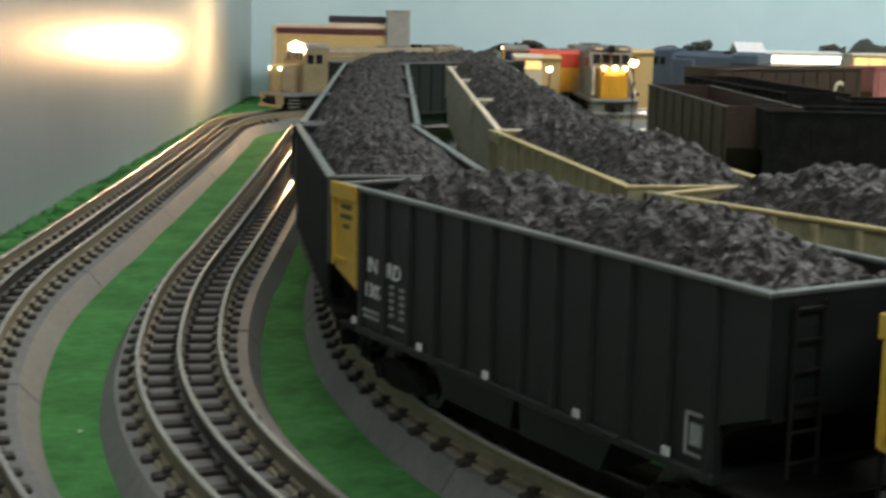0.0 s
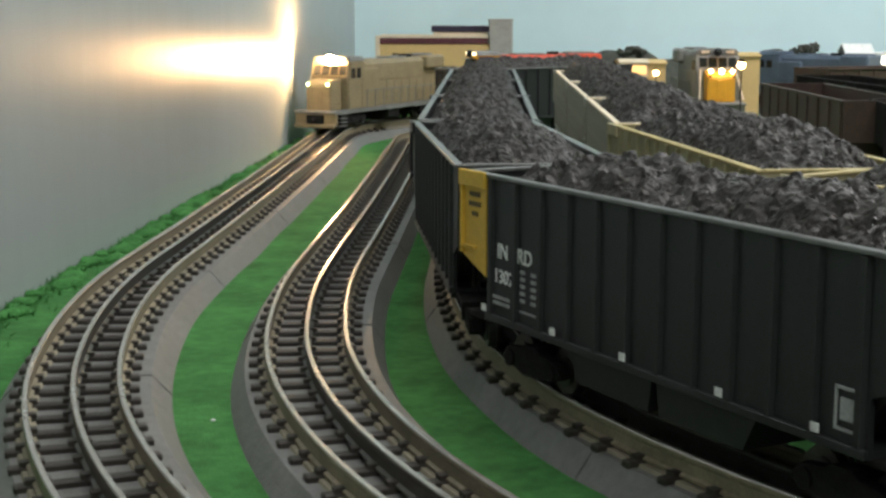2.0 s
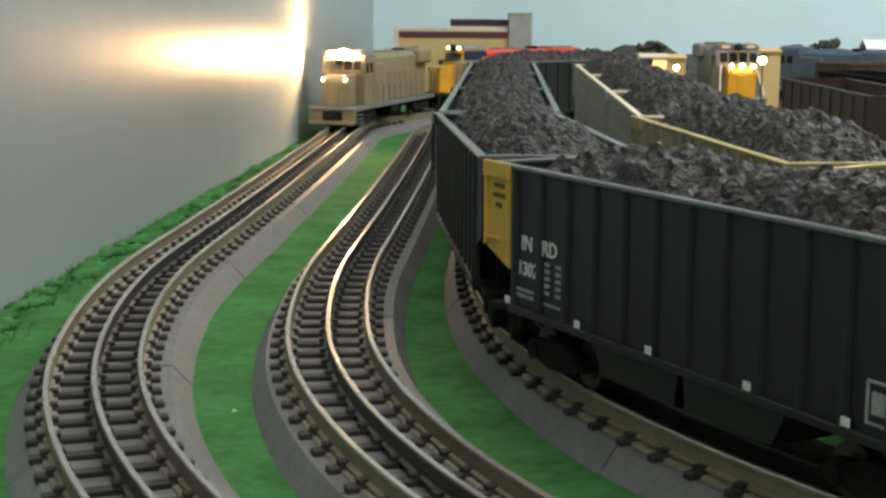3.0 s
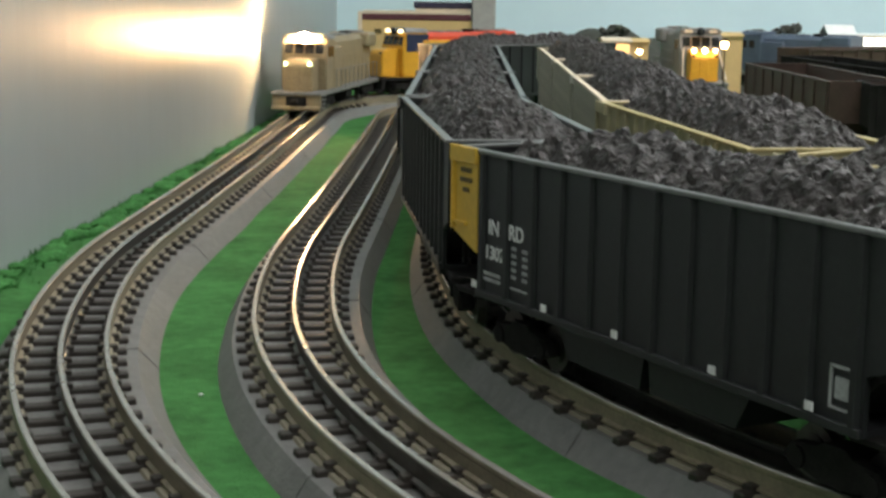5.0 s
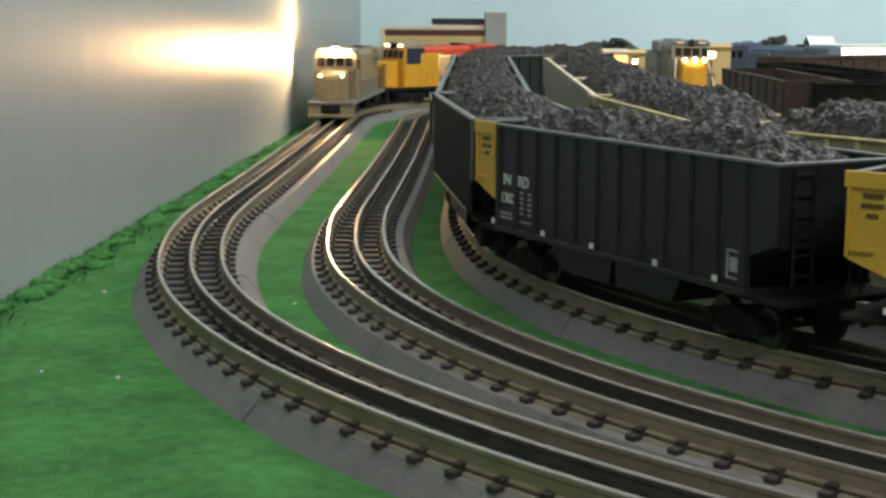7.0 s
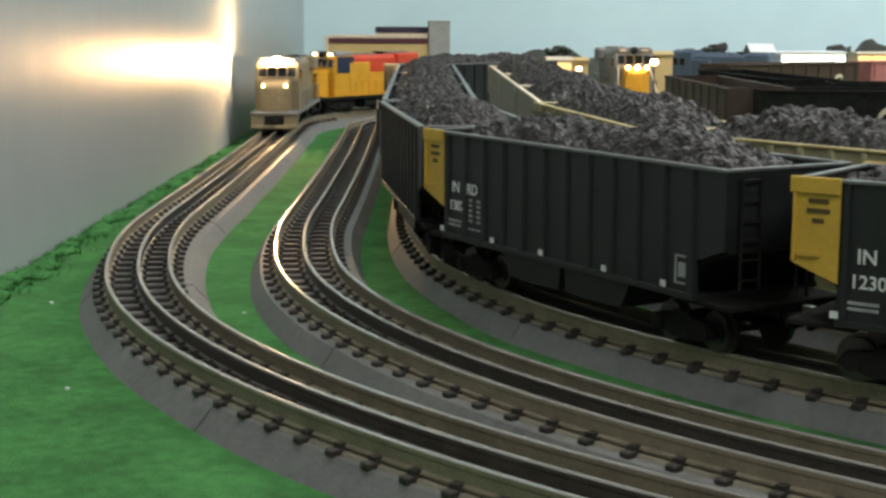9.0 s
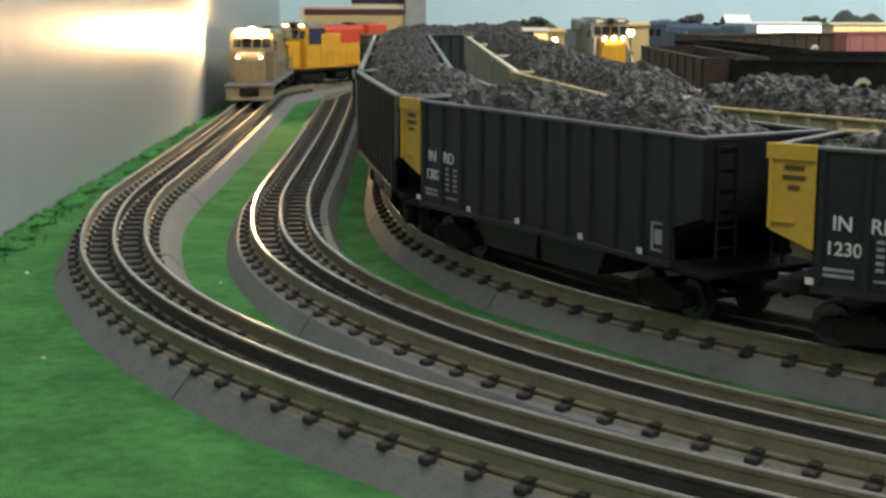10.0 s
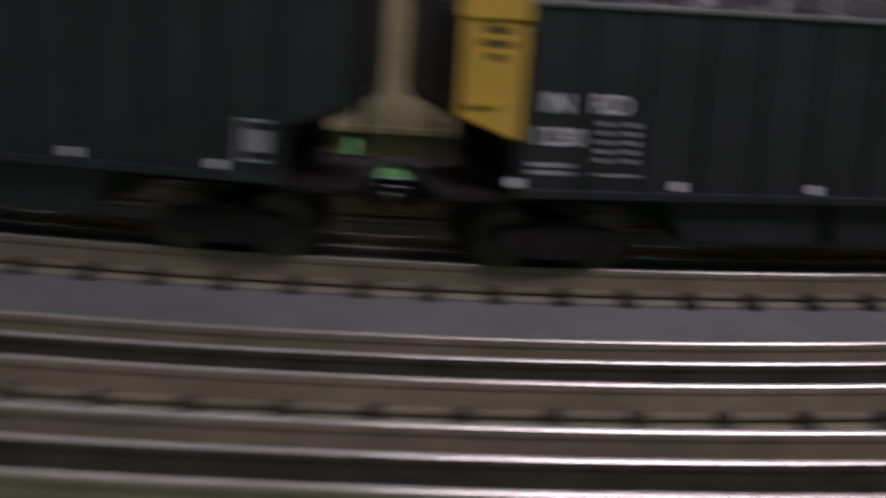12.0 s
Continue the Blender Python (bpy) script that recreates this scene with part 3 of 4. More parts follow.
# ---------------------------------------------------------------- locomotives
def locomotive(name, label, paint, roof_paint, nose_paint, lower_paint, band_paint, half=0.115, lit=True, group="locomotives", low_lamps=False):
    """A road diesel, nose towards +x, standing on the rail heads at z = 0."""
    root = tagged(new(name), label, "locomotive", group)
    hw = 0.0275
    part("frame", box(bmesh.new(), -half, half - 0.004, -hw, hw, 0.0185, 0.0230, 0.0006), lower_paint, root)
    # pilot, a plough with a gap for the coupler
    bm = bmesh.new()
    x = half - 0.006
    prism(bm, [(-hw, 0.0195), (hw, 0.0195), (hw, 0.0075), (hw - 0.003, 0.0035), (-hw + 0.003, 0.0035), (-hw, 0.0075)], "x", x, x + 0.004)
    box(bm, x + 0.003, x + 0.009, -hw, hw, 0.0030, 0.0075, 0.001)
    part("pilot", bm, nose_paint if lit else lower_paint, root)
    part("coupler_pocket", box(bmesh.new(), x + 0.003, x + 0.0062, -0.0115, 0.0115, 0.0078, 0.0180, 0.0008), BLACKDIRT, root)
    bm = bmesh.new()
    box(bm, x + 0.004, x + 0.015, -0.0028, 0.0028, 0.0110, 0.0150, 0.0006)
    part("coupler", bm, BLACKDIRT, root)
    part("anticlimber", box(bmesh.new(), x, x + 0.0068, -hw - 0.001, hw + 0.001, 0.0195, 0.0225, 0.0005), lower_paint, root)
    # low nose with slanted top
    bm = bmesh.new()
    prism(bm, [(half - 0.036, 0.0230), (half - 0.0085, 0.0230), (half - 0.0085, 0.0520), (half - 0.013, 0.0570), (half - 0.036, 0.0600)], "y", -0.0165, 0.0165)
    bmesh.ops.bevel(bm, geom=list(bm.edges), offset=0.0012, segments=2, affect="EDGES")
    part("nose", bm, nose_paint, root)
    part("nose_door", box(bmesh.new(), half - 0.0086, half - 0.0078, -0.0052, 0.0052, 0.026, 0.049, 0.0003), nose_paint, root)
    # cab with slanted windscreen
    bm = bmesh.new()
    prism(bm, [(half - 0.074, 0.0230), (half - 0.035, 0.0230), (half - 0.034, 0.0600), (half - 0.0400, 0.0790), (half - 0.074, 0.0800)], "y", -0.0262, 0.0262)
    bmesh.ops.bevel(bm, geom=list(bm.edges), offset=0.0014, segments=2, affect="EDGES")
    cab = part("cab", bm, paint, root)
    tilt = math.degrees(math.atan2(0.006, 0.019))
    for y in (-0.0175, -0.006, 0.006, 0.0175):
        w = 0.0046 if abs(y) > 0.01 else 0.0050
        bm = bmesh.new()
        box(bm, -0.0004, 0.0008, -w, w, -0.0058, 0.0058, 0.0003)
        ob = part("windscreen", bm, GLASS, cab)
        ob.matrix_basis = pose(half - 0.0369, y, 0.0690, 0, -tilt, 0)
    for y in (-1, 1):
        for xx in (half - 0.058, half - 0.045):
            a, b = sorted((y * 0.0263, y * 0.0268))
            part("side_window", box(bmesh.new(), xx - 0.0052, xx + 0.0042, a, b, 0.060, 0.0715, 0.0002), GLASS, cab)
        a, b = sorted((y * 0.0263, y * 0.0270))
        part("cab_door", box(bmesh.new(), half - 0.0735, half - 0.0660, a, b, 0.025, 0.070, 0.0002), paint, cab)
    if group == "locomotives" and not lit and not low_lamps:
        for y in (-1, 1):
            a, b = sorted((y * 0.0263, y * 0.0269))
            part("cab_band", box(bmesh.new(), half - 0.074, half - 0.040, a, b, 0.0555, 0.0780, 0.0002), LOCOBLUE, cab, "dark blue painted cab band")
    bm = bmesh.new()
    prism(bm, [(-0.0268, 0.0795), (0.0268, 0.0795), (0.0225, 0.0850), (-0.0225, 0.0850)], "x", half - 0.0750, half - 0.0385)
    bmesh.ops.bevel(bm, geom=list(bm.edges), offset=0.0012, segments=2, affect="EDGES")
    part("cab_roof", bm, roof_paint, root)
    # long hood with its upper and lower colour bands
    hx0, hx1 = -half + 0.012, half - 0.0745
    part("hood", box(bmesh.new(), hx0, hx1, -0.0180, 0.0180, 0.0230, 0.0560, 0.0012), paint, root)
    bm = bmesh.new()
    prism(bm, [(-0.0184, 0.0556), (0.0184, 0.0556), (0.0184, 0.0745), (0.0140, 0.0800), (-0.0140, 0.0800), (-0.0184, 0.0745)], "x", hx0 + 0.001, hx1)
    part("hood_top", bm, band_paint, root)
    part("radiator", box(bmesh.new(), hx0 - 0.001, hx0 + 0.045, -0.0262, 0.0262, 0.0640, 0.0815, 0.0025), band_paint, root)
    part("inverter_cabinet", box(bmesh.new(), hx1 - 0.036, hx1 + 0.001, 0.0182, 0.0258, 0.0230, 0.0700, 0.001), paint, root)
    for k in range(9):
        xx = hx0 + 0.014 + k * 0.0205
        if xx > hx1 - 0.012:
            break
        for y in (-1, 1):
            a, b = sorted((y * 0.0180, y * 0.0186))
            part("hood_door", box(bmesh.new(), xx - 0.0092, xx + 0.0092, a, b, 0.0262, 0.0535, 0.0002), paint, root)
    for k, xx in enumerate((hx0 + 0.012, hx0 + 0.034, hx0 + 0.085, hx0 + 0.112)):
        bm = bmesh.new()
        drum(bm, pose(xx, 0, 0.0822 if k < 2 else 0.0805), 0.0125, 0.0024, 20)
        part("roof_fan", bm, roof_paint, root)
    part("exhaust", box(bmesh.new(), hx0 + 0.055, hx0 + 0.068, -0.006, 0.006, 0.080, 0.0838, 0.0006), BLACKDIRT, root)
    for y in (-1, 1):
        bm = bmesh.new()
        box(bm, -half + 0.004, half - 0.012, *sorted((y * 0.0215, y * 0.0274)), 0.0230, 0.0236)
        for k in range(11):
            xx = -half + 0.012 + k * (2 * half - 0.09) / 10
            rod(bm, (xx, y * 0.0268, 0.0232), (xx, y * 0.0268, 0.0440), 0.0005, 5)
        rod(bm, (-half + 0.012, y * 0.0268, 0.0440), (half - 0.078, y * 0.0268, 0.0440), 0.0005, 5)
        part("handrail", bm, lower_paint if lit else paint, root)
        bm = bmesh.new()
        for k in range(4):
            box(bm, half - 0.030, half - 0.014, *sorted((y * 0.0195, y * 0.0272)), 0.0040 + k * 0.0046, 0.0050 + k * 0.0046)
        part("steps", bm, lower_paint, root)
    tank = bmesh.new()
    prism(tank, [(-0.024, 0.0185), (0.024, 0.0185), (0.024, 0.009), (0.018, 0.0045), (-0.018, 0.0045), (-0.024, 0.009)], "x", -0.014, 0.014)
    part("fuel_tank", tank, BLACKDIRT, root)
    for c in (-half + 0.048, half - 0.050):
        bm = bmesh.new()
        for y in (-0.0215, 0.0215):
            prism(bm, [(c - 0.031, 0.012), (c - 0.027, 0.0168), (c + 0.027, 0.0168), (c + 0.031, 0.012), (c + 0.027, 0.0075), (c + 0.020, 0.0095), (c + 0.008, 0.0062), (c - 0.008, 0.0062), (c - 0.020, 0.0095), (c - 0.027, 0.0075)], "y", y - 0.0018, y + 0.0018)
            if y > 0:
                box(bm, c - 0.006, c + 0.006, -0.0215, 0.0215, 0.0100, 0.0166)
            for k in (-0.0225, 0.0, 0.0225):
                box(bm, c + k - 0.005, c + k + 0.005, y - 0.003, y + 0.003, 0.0062, 0.0125, 0.0006)
        truck = part("bogie", bm, BLACKDIRT, root)
        for k in (-0.0225, 0.0, 0.0225):
            for y in (-0.0165, 0.0165):
                bm = bmesh.new()
                drum(bm, pose(c + k, y, 0.0105, 90), 0.0105, 0.0032, 20)
                drum(bm, pose(c + k, y - math.copysign(0.0022, y), 0.0105, 90), 0.0118, 0.001, 20)
                part("wheel", bm, STEEL, truck)
    # lamps
    # added plate, only there to keep headlight glow off windscreen and nose
    part("headlight_baffle", box(bmesh.new(), half - 0.0385, half - 0.0290, -0.0110, 0.0110, 0.0752, 0.0760, 0.0002), roof_paint, root)
    bm = bmesh.new()
    bmesh.ops.create_uvsphere(bm, u_segments=16, v_segments=10, radius=0.0050, matrix=pose(half - 0.0370, 0, 0.0815))
    part("headlight", bm, HEADLAMP if lit else GLASS, root, "bright lit headlight above the windscreen" if lit else "")
    for y in (-1, 1):
        a, b = sorted((y * 0.0100, y * 0.0195))
        part("number_board", box(bmesh.new(), half - 0.0386, half - 0.0374, a, b, 0.0797, 0.0832, 0.0002), LAMPWHITE if (y > 0 or not lit) and not low_lamps else TRIM, root)
        bm = bmesh.new()
        drum(bm, pose(half - 0.0080, y * 0.0135, 0.0535, 0, 90), 0.0017, 0.0016, 10)
        part("class_lamp", bm, LAMPGREEN if lit else GLASS, root)
    if low_lamps:
        for y, r in ((-0.0125, 0.0026), (0.0, 0.0033), (0.0125, 0.0026)):
            bm = bmesh.new()
            bmesh.ops.create_uvsphere(bm, u_segments=12, v_segments=8, radius=r, matrix=pose(half - 0.0090, y, 0.0595))
            part("nose_lamp", bm, YARDGLOW, root, "lit nose lamp")
        for y in (-1, 1):
            rod_bm = bmesh.new()
            rod(rod_bm, (half - 0.034, y * 0.021, 0.060), (half - 0.006, y * 0.026, 0.026), 0.0011)
            part("grab_rail", rod_bm, TRIM, root)
    return root


# ---------------------------------------------------------------- yard things
def hopper(label, paint, x0, y0, x1, y1, ribs=9, mark=None, top=0.074, width=0.056, load=False, category="hopper car"):
    """An open ribbed hopper; its near top edge runs from (x0, y0) to (x1, y1)."""
    root = tagged(new("hopper_car"), label, category, "yard cars")
    ln = math.hypot(x1 - x0, y1 - y0)
    ang = math.atan2(y1 - y0, x1 - x0)
    h = ln / 2
    cx, cy = (x0 + x1) / 2 - math.sin(ang) * width / 2, (y0 + y1) / 2 + math.cos(ang) * width / 2
    root.matrix_basis = pose(cx, cy, RAIL_Z, 0, 0, math.degrees(ang))
    w = width / 2
    for y in (-1, 1):
        part("side", box(bmesh.new(), -h, h, *sorted((y * w, y * (w - 0.0016))), 0.021, top), paint, root)
        part("top_rim", box(bmesh.new(), -h - 0.0005, h + 0.0005, *sorted((y * (w + 0.0012), y * (w - 0.0018))), top, top + 0.002, 0.0003), paint, root)
        for k in range(ribs):
            x = -h + 0.006 + (2 * h - 0.012) * k / (ribs - 1)
            part("rib", box(bmesh.new(), x - 0.0011, x + 0.0011, *sorted((y * w, y * (w + 0.0013))), 0.022, top), paint, root)
    for x in (-1, 1):
        part("end_wall", prism(bmesh.new(), [(x * h, top), (x * h, 0.046), (x * (h - 0.02), 0.024), (x * (h - 0.022), 0.026), (x * (h - 0.0016), 0.048), (x * (h - 0.0016), top)], "y", -w + 0.0016, w - 0.0016), paint, root)
        part("end_rim", box(bmesh.new(), *sorted((x * h, x * (h - 0.002))), -w + 0.0018, w - 0.0018, top, top + 0.002), paint, root)
    part("floor_sheet", box(bmesh.new(), -h + 0.018, h - 0.018, -w + 0.0016, w - 0.0016, 0.021, 0.024), paint, root)
    part("centre_sill", box(bmesh.new(), -h - 0.006, h + 0.006, -0.005, 0.005, 0.016, 0.0208), BLACKDIRT, root)
    bogie(root, -h + 0.028)
    bogie(root, h - 0.028)
    if mark is not None:
        bm = bmesh.new()
        ring = []
        for k in range(15):
            a = math.radians(40 + k * 20)
            ring.append([bm.verts.new((mark + r * math.cos(a) * 0.75, yy, 0.050 + r * math.sin(a))) for r, yy in ((0.0115, -w - 0.0014), (0.0072, -w - 0.0014), (0.0072, -w - 0.0022), (0.0115, -w - 0.0022))])
        for a, b in zip(ring, ring[1:]):
            for j in range(4):
                bm.faces.new((a[j], a[(j + 1) % 4], b[(j + 1) % 4], b[j]))
        bm.faces.new(ring[0])
        bm.faces.new(ring[-1][::-1])
        part("round_mark", bm, TRIM, root, "pale round painted mark")
    return root


def shed(label, x, y, lx, ly, wall_top, wall, roof, glow_mat=None, roof_pitch=0.010, turn=0.0):
    root = tagged(new("yard_shed"), label, "building", "yard sheds")
    root.matrix_basis = pose(x, y, 0, 0, 0, turn)
    part("wall", box(bmesh.new(), 0, lx, 0, ly, 0, wall_top), wall, root)
    part("roof", prism(bmesh.new(), [(-0.003, wall_top), (ly / 2, wall_top + roof_pitch), (ly + 0.003, wall_top), (ly + 0.003, wall_top + 0.0018), (ly / 2, wall_top + roof_pitch + 0.0018), (-0.003, wall_top + 0.0018)], "x", -0.002, lx + 0.002), roof, root)
    part("door", box(bmesh.new(), lx * 0.12, lx * 0.28, -0.0012, 0.0004, 0.0, wall_top * 0.6, 0.0003), INK, root)
    # added glowing panes that imitate a brightly lit wall
    if glow_mat:
        n = max(1, int(lx / 0.022))
        for k in range(n):
            a = lx * (k + 0.06) / n
            part("window", box(bmesh.new(), a, a + lx / n * 0.88, -0.0016, 0.0004, wall_top - 0.014, wall_top - 0.003, 0.0002), glow_mat, root, "glowing strip standing for a lit surface")
    return root


def yard_lamp(x, y, z, r, mat):
    root = tagged(new("yard_lamp"), "small lit yard lamp on a thin post", "lamp", "yard lamps")
    root.matrix_basis = pose(x, y, 0)
    bm = bmesh.new()
    rod(bm, (0, 0, 0), (0, 0, z - r * 0.5), 0.0009)
    part("post", bm, BLACKDIRT, root)
    bm = bmesh.new()
    bmesh.ops.create_uvsphere(bm, u_segments=12, v_segments=8, radius=r, matrix=pose(0, 0, z))
    part("globe", bm, mat, root, "glowing globe")
    bm = bmesh.new()
    bmesh.ops.create_cone(bm, cap_ends=True, segments=12, radius1=r * 1.3, radius2=r * 0.3, depth=r * 0.8, matrix=pose(0, 0, z + r * 1.1))
    part("shade", bm, BLACKDIRT, root)


def tree(x, y, h, seed):
    """A small dark model tree: trunk, limbs and an uneven crown of clumps."""
    rnd = random.Random(seed)
    root = tagged(new("model_tree"), "small dark bushy model tree on the hills", "tree", "model trees")
    root.matrix_basis = pose(x, y, 0)
    bm = bmesh.new()
    bmesh.ops.create_cone(bm, cap_ends=True, segments=7, radius1=h * 0.05, radius2=h * 0.02, depth=h * 0.6, matrix=pose(0, 0, h * 0.3))
    for k in range(4):
        a = k * 1.7
        rod(bm, (0, 0, h * (0.4 + 0.04 * k)), (h * 0.16 * math.cos(a), h * 0.16 * math.sin(a), h * (0.62 + 0.04 * k)), h * 0.012, 5)
    part("trunk", bm, BROWN, root)
    bm = bmesh.new()
    for k in range(70):
        a, q, t = rnd.uniform(0, 6.28), rnd.random() ** 0.5, rnd.uniform(0.45, 1.0)
        rr = h * 0.30 * math.sqrt(max(0.05, 1 - ((t - 0.68) / 0.36) ** 2)) * q
        res = bmesh.ops.create_icosphere(bm, subdivisions=1, radius=h * rnd.uniform(0.03, 0.075), matrix=pose(rr * math.cos(a), rr * math.sin(a), h * t, 0, rnd.uniform(0, 90), 0))
        for v in res["verts"]:
            v.co += Vector((rnd.gauss(0, 1), rnd.gauss(0, 1), rnd.gauss(0, 1))) * h * 0.012
    part("crown", bm, HILL, root)


# ---------------------------------------------------------------- the factory
def factory():
    root = tagged(new("factory_building"), "buff factory with maroon fascia and a grey concrete tower", "building")
    root.matrix_basis = pose(-0.074, 2.50, 0.0, 0, 0, 0.5) @ Matrix.Diagonal((1.31, 0.9, 1.40, 1.0))
    bm = bmesh.new()
    box(bm, 0.0, 0.1312, 0.0, 0.12, 0.0, 0.079)
    wall = part("wall", bm, BUFF, root)
    part("base_course", box(bmesh.new(), -0.001, 0.132, -0.0012, 0.121, 0.0, 0.012, 0.0004), CONCRETE, root)
    part("corner_post", box(bmesh.new(), -0.0015, 0.0035, -0.0016, 0.0035, 0.0, 0.088, 0.0004), TRIM, root)
    part("fascia", box(bmesh.new(), 0.0035, 0.130, -0.0016, 0.121, 0.0792, 0.0855, 0.0004), MAROON, root, "maroon roof band")
    part("coping", box(bmesh.new(), 0.0035, 0.130, -0.002, 0.122, 0.0856, 0.0885, 0.0004), TRIM, root, "cream coping")
    part("upper_storey", box(bmesh.new(), 0.066, 0.130, 0.012, 0.11, 0.0886, 0.0918), TRIM, root)
    part("upper_fascia", box(bmesh.new(), 0.064, 0.131, 0.010, 0.112, 0.0919, 0.0985, 0.0004), NAVY, root, "dark navy roof band")
    part("tower", box(bmesh.new(), 0.1312, 0.158, -0.006, 0.035, 0.0, 0.1045, 0.0006), CONCRETE, root, "grey concrete tower")
    part("tower_cap", box(bmesh.new(), 0.1304, 0.1588, -0.0068, 0.0358, 0.1046, 0.1062, 0.0004), CONCRETE, root)
    bm = bmesh.new()
    box(bm, 0.018, 0.026, -0.0016, 0.0004, 0.064, 0.0695, 0.0003)
    part("wall_vent", bm, INK, root)
    for k in range(3):
        part("window", box(bmesh.new(), 0.05 + k * 0.026, 0.066 + k * 0.026, -0.0012, 0.0004, 0.035, 0.055, 0.0003), GLASS, root)


ground_sheet()
room()
verge()
hills()
factory()

track_a = track(LINE_A, -0.75, 2.85, "outer three-rail toy track on grey roadbed", inside=0.0400, outside=0.0345)
track_b = track(LINE_B, -0.70, 2.6, "second three-rail toy track on grey roadbed", inside=0.0375, outside=0.0345, slope=0.008)
track_c = track(LINE_C, -0.55, 2.5, "three-rail toy track under standing coal cars", inside=0.034, outside=0.0325, slope=0.0085)
track_d = track(LINE_D, 0.0, 2.4, "inner three-rail toy track under yellow coal cars", inside=0.036, outside=0.036)
track_e = track(LINE_E, 0.0, 1.8, "innermost three-rail toy track under dark hoppers", inside=0.036, outside=0.036)

# black cars of coal, the second from the end of the bend carries the legible number
black_car = gondola("coal_gondola", "black ribbed coal car with a yellow end panel", BLACK, RIM, YELLOW, number="1230")
S_CAR = 1.125
STEP = 0.2480
numbered = LINE_C.chord(S_CAR + STEP + 0.0065, 0.083, RAIL_Z)
black_car.matrix_basis = numbered
black_first = gondola("coal_gondola", "black ribbed coal car with yellow end, heaped with coal", BLACK, RIM, YELLOW, number="1302")
black_first.matrix_basis = LINE_C.chord(S_CAR, 0.083, RAIL_Z)
coal_load(LINE_C.chord(S_CAR, 0.083, RAIL_Z), 0)
coal_load(numbered, 1)
plain_car = gondola("coal_gondola", "plain black ribbed coal car, its rim coloured grey for sky sheen", BLACK, RIM, BLACK, stencils=False)
for k, s in ((-1, 0.8835), (-5, -0.10), (-4, 0.145), (-3, 0.391), (-2, 0.637), (2, S_CAR + 2 * STEP + 0.0125), (3, S_CAR + 3 * STEP + 0.019), (4, S_CAR + 4 * STEP + 0.025)):
    m = LINE_C.chord(s, 0.083, RAIL_Z)
    if s > S_CAR:
        copy_thing(black_car, m)
    elif k == -1:
        plain_car.matrix_basis = m
    else:
        copy_thing(plain_car, m)
    coal_load(m, k + 6)

yellow_car = gondola("coal_gondola", "dull yellow ribbed coal car heaped with coal", OLIVE, DULLRIM, OLIVE, stencils=False)
m = LINE_D.chord(0.918, 0.083, RAIL_Z)
yellow_car.matrix_basis = m
coal_load(m, 1, True)
for k in (1, 2, 3, 4):
    m = LINE_D.chord(0.918 + k * 0.288, 0.09, RAIL_Z)
    copy_thing(yellow_car, m)
    coal_load(m, k + 1, True)
# far cars of the same yellow, the light on them put into the colour
lit_yellow_car = gondola("coal_gondola", "yellow ribbed coal car coloured pale as if lit, heaped with coal", LIT_YELLOW, TRIM, LIT_YELLOW, stencils=False)
m = LINE_D.chord(0.662, 0.083, RAIL_Z)
lit_yellow_car.matrix_basis = m
coal_load(m, 2, True)
for k, s in enumerate((0.414, 0.166)):
    m = LINE_D.chord(s, 0.083, RAIL_Z)
    copy_thing(lit_yellow_car, m)
    coal_load(m, k, True)
# the yard behind: dark hoppers, standing engines, lit sheds
hopper("empty dark brown open hopper car with rusty end", BROWN, 0.3047, 1.536, 0.3057, 1.268)
hopper("empty black open hopper car with a pale ring", BLACKDIRT, 0.325, 1.235, 0.560, 1.212, mark=-0.012)
hopper("empty black open hopper car", BLACKDIRT, 0.585, 1.210, 0.820, 1.200)
hopper("empty black open hopper car on the next track", BLACKDIRT, 0.376, 1.700, 0.402, 1.440)
hopper("empty black open hopper car on the next track", BLACKDIRT, 0.425, 1.350, 0.660, 1.325)
hopper("brown ribbed hopper car with a pale round mark", BROWN, 0.449, 1.870, 0.650, 1.960, ribs=11, mark=0.075)
hopper("faded red ribbed hopper car", PINK, 0.675, 1.985, 0.910, 2.060, ribs=12)
standing = locomotive("standing_locomotive", "dark grey locomotive with dull yellow nose and lit lamps", LOCOGREY, LOCOGREY, LOCOYEL, LOCOGREY, LOCOGREY, lit=False, low_lamps=True)
standing.matrix_basis = pose(0.378, 2.215, RAIL_Z, 0, 0, -90) @ Matrix.Scale(1.07, 4)
slate = locomotive("slate_locomotive", "slate blue diesel locomotive standing in the yard", SLATE, SLATE, SLATE, LOCOGREY, SLATE, lit=False, low_lamps=True)
slate.matrix_basis = pose(0.565, 2.40, RAIL_Z, 0, 0, 140) @ Matrix.Scale(0.95, 4)
shed("small cream shed with a lit wall", 0.262, 2.20, 0.036, 0.05, 0.092, TRIM, TRIM, WALLGLOW, 0.004)
shed("buff shed beside the lit cream shed", 0.300, 2.24, 0.028, 0.05, 0.090, BUFF, BUFF, None, 0.004)
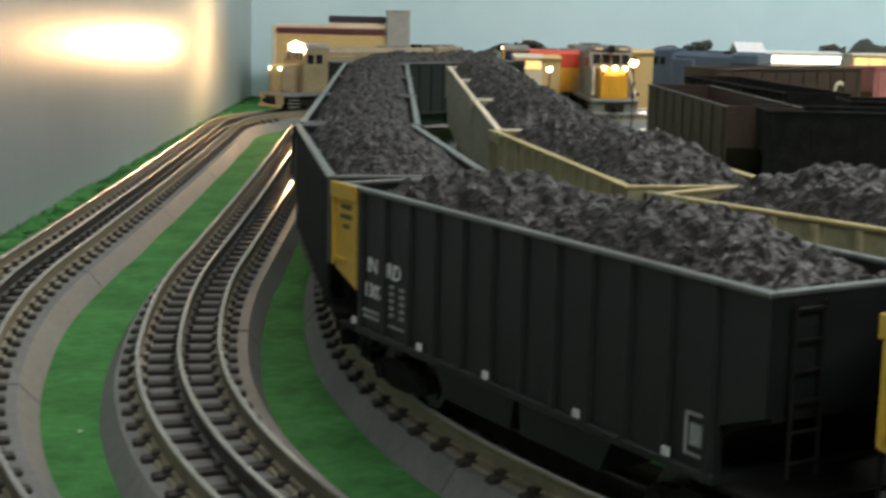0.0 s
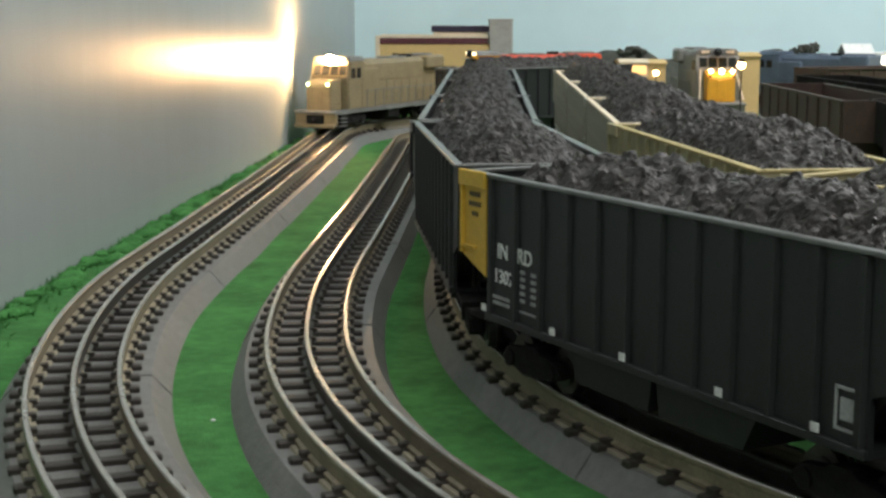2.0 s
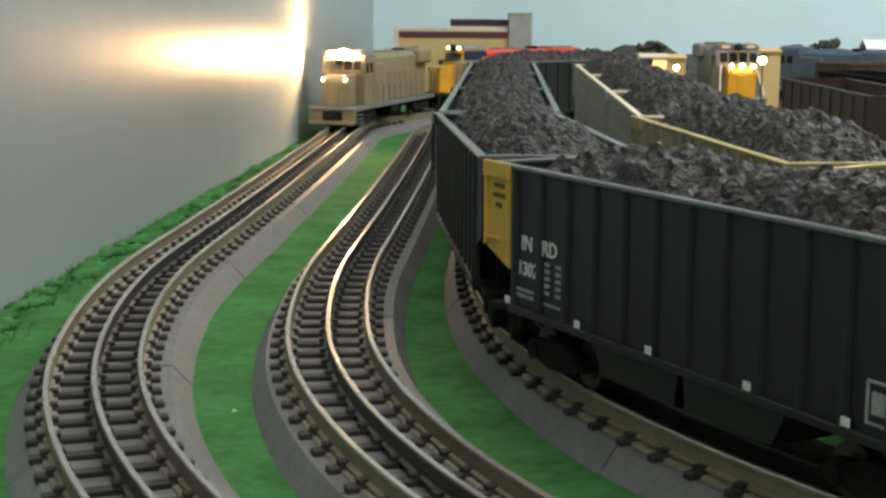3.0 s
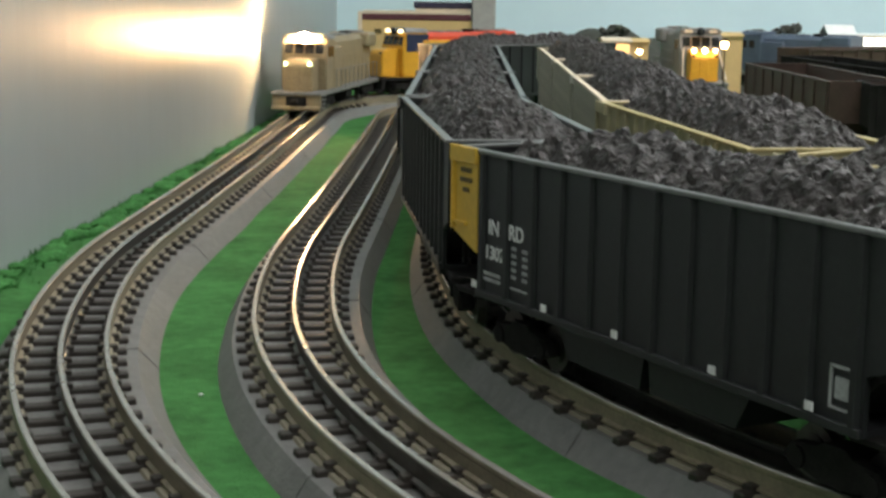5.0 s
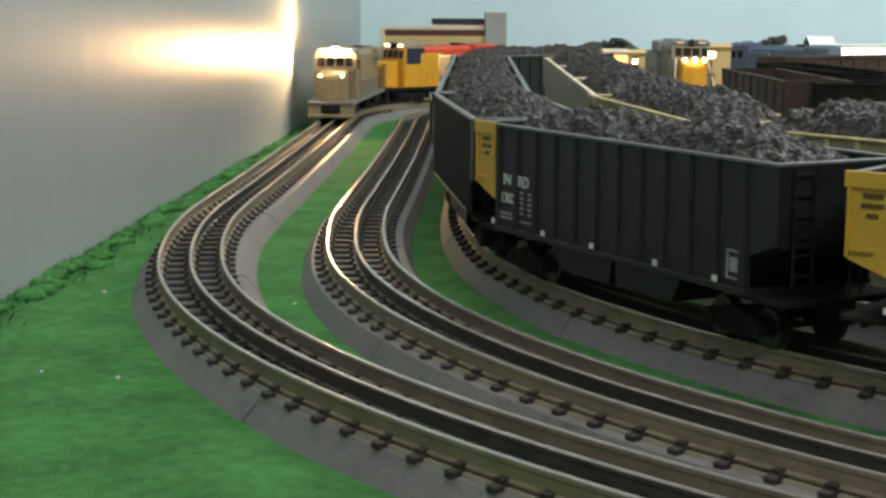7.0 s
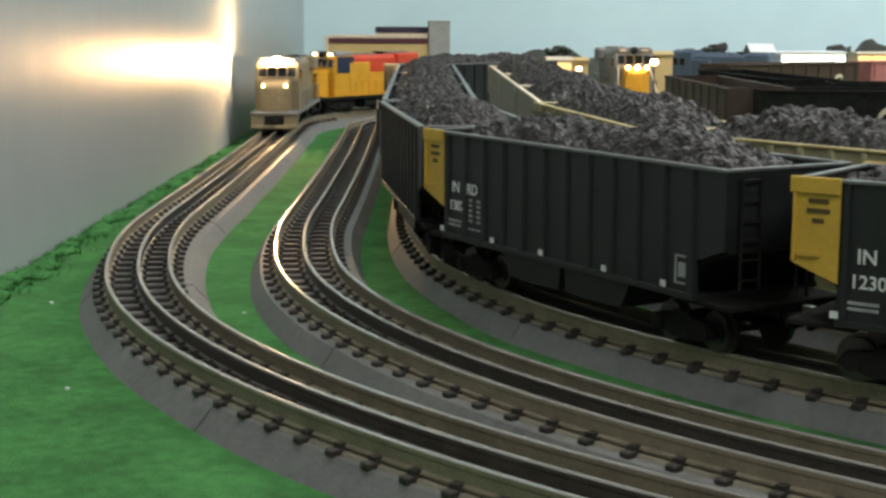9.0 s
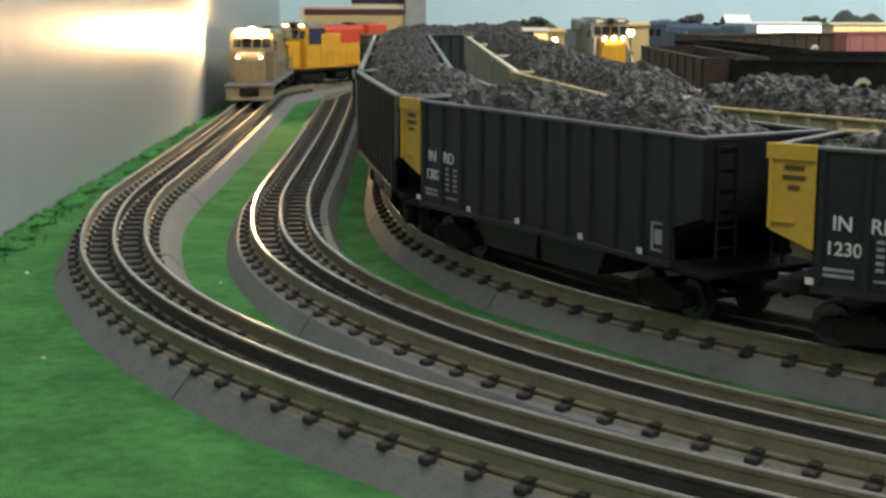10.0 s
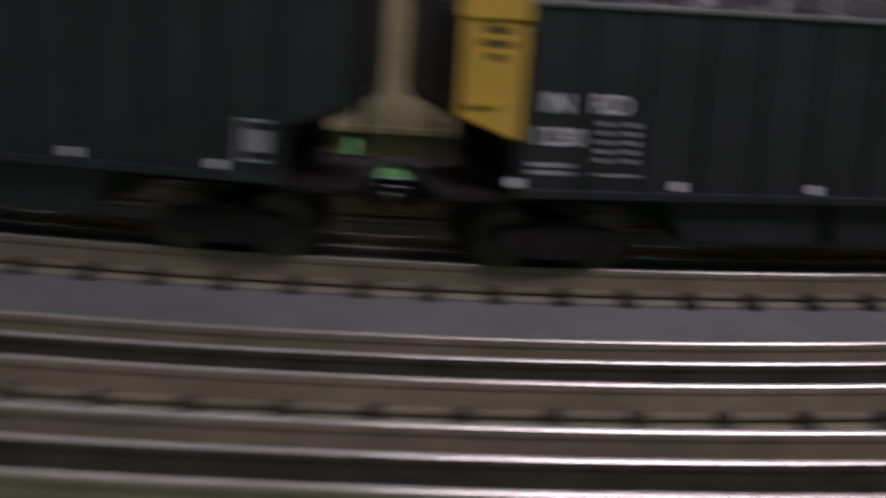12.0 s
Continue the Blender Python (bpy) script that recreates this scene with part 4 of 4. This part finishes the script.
shed("buff shed behind a lit yard lamp", 0.435, 2.30, 0.034, 0.05, 0.098, BUFF, BUFF, None, 0.004)
shed("grey depot with a bright white roof", 0.622, 2.41, 0.040, 0.06, 0.092, CONCRETE, WHITE, None, 0.020)
shed("long shed with glowing strips for its brightly lit face", 0.668, 2.42, 0.112, 0.05, 0.098, TRIM, WHITE, STRIPGLOW, 0.002)
shed("long cream shed with glowing strips for its lit face", 0.800, 2.42, 0.26, 0.05, 0.097, TRIM, TRIM, WALLGLOW, 0.002)
yard_lamp(0.2826, 2.02, 0.087, 0.0036, YARDGLOW)
yard_lamp(0.386, 2.02, 0.0965, 0.0050, YARDGLOW)
pillar = finish("pillar", box(bmesh.new(), 0.80, 0.90, 1.42, 1.52, 0.0, CEIL, 0.002), CONCRETE)
tagged(pillar, "square grey post rising through the layout", kind="structure")
for k, (x, y, h) in enumerate(((0.32, 2.53, 0.104), (0.59, 2.53, 0.108), (0.80, 2.53, 0.106), (1.05, 2.53, 0.104))):
    tree(x, y, h, k)

lead = locomotive("lead_locomotive", "cream diesel locomotive, coloured darker for shade, with its headlight on", LOCOBUFF, LOCOGREY, LOCOBUFF, LOCOGREY, LOCOBUFF, half=0.150)
trail = locomotive("trailing_locomotive", "yellow and red diesel locomotive coupled behind", LOCOYEL, LOCOGREY, LOCOYEL, BLACKDIRT, LOCORED, lit=False)

for root, line, a, b in ((track_a, LINE_A, -0.15, 2.65), (track_b, LINE_B, -0.3, 2.4), (track_c, LINE_C, 0.5, 2.4)):
    ties(root, line, a, b)


# ---------------------------------------------------------------- what moves
def motions():
    # how far the lead engine's nose has come along the outer line
    gone = [(0.0, -0.19), (1.0, -0.085), (2.0, 0.003), (3.0, 0.062), (4.8, 0.100), (6.0, 0.125), (7.0, 0.152), (8.8, 0.188), (9.5, 0.198), (10.5, 0.210), (12.0, 0.222)]
    for thing, back, base in ((lead, 0.150, 0.100), (trail, 0.427, 0.066)):
        walk(thing, [(t, LINE_A.chord(s - back, base, RAIL_Z)) for t, s in gone])


motions()
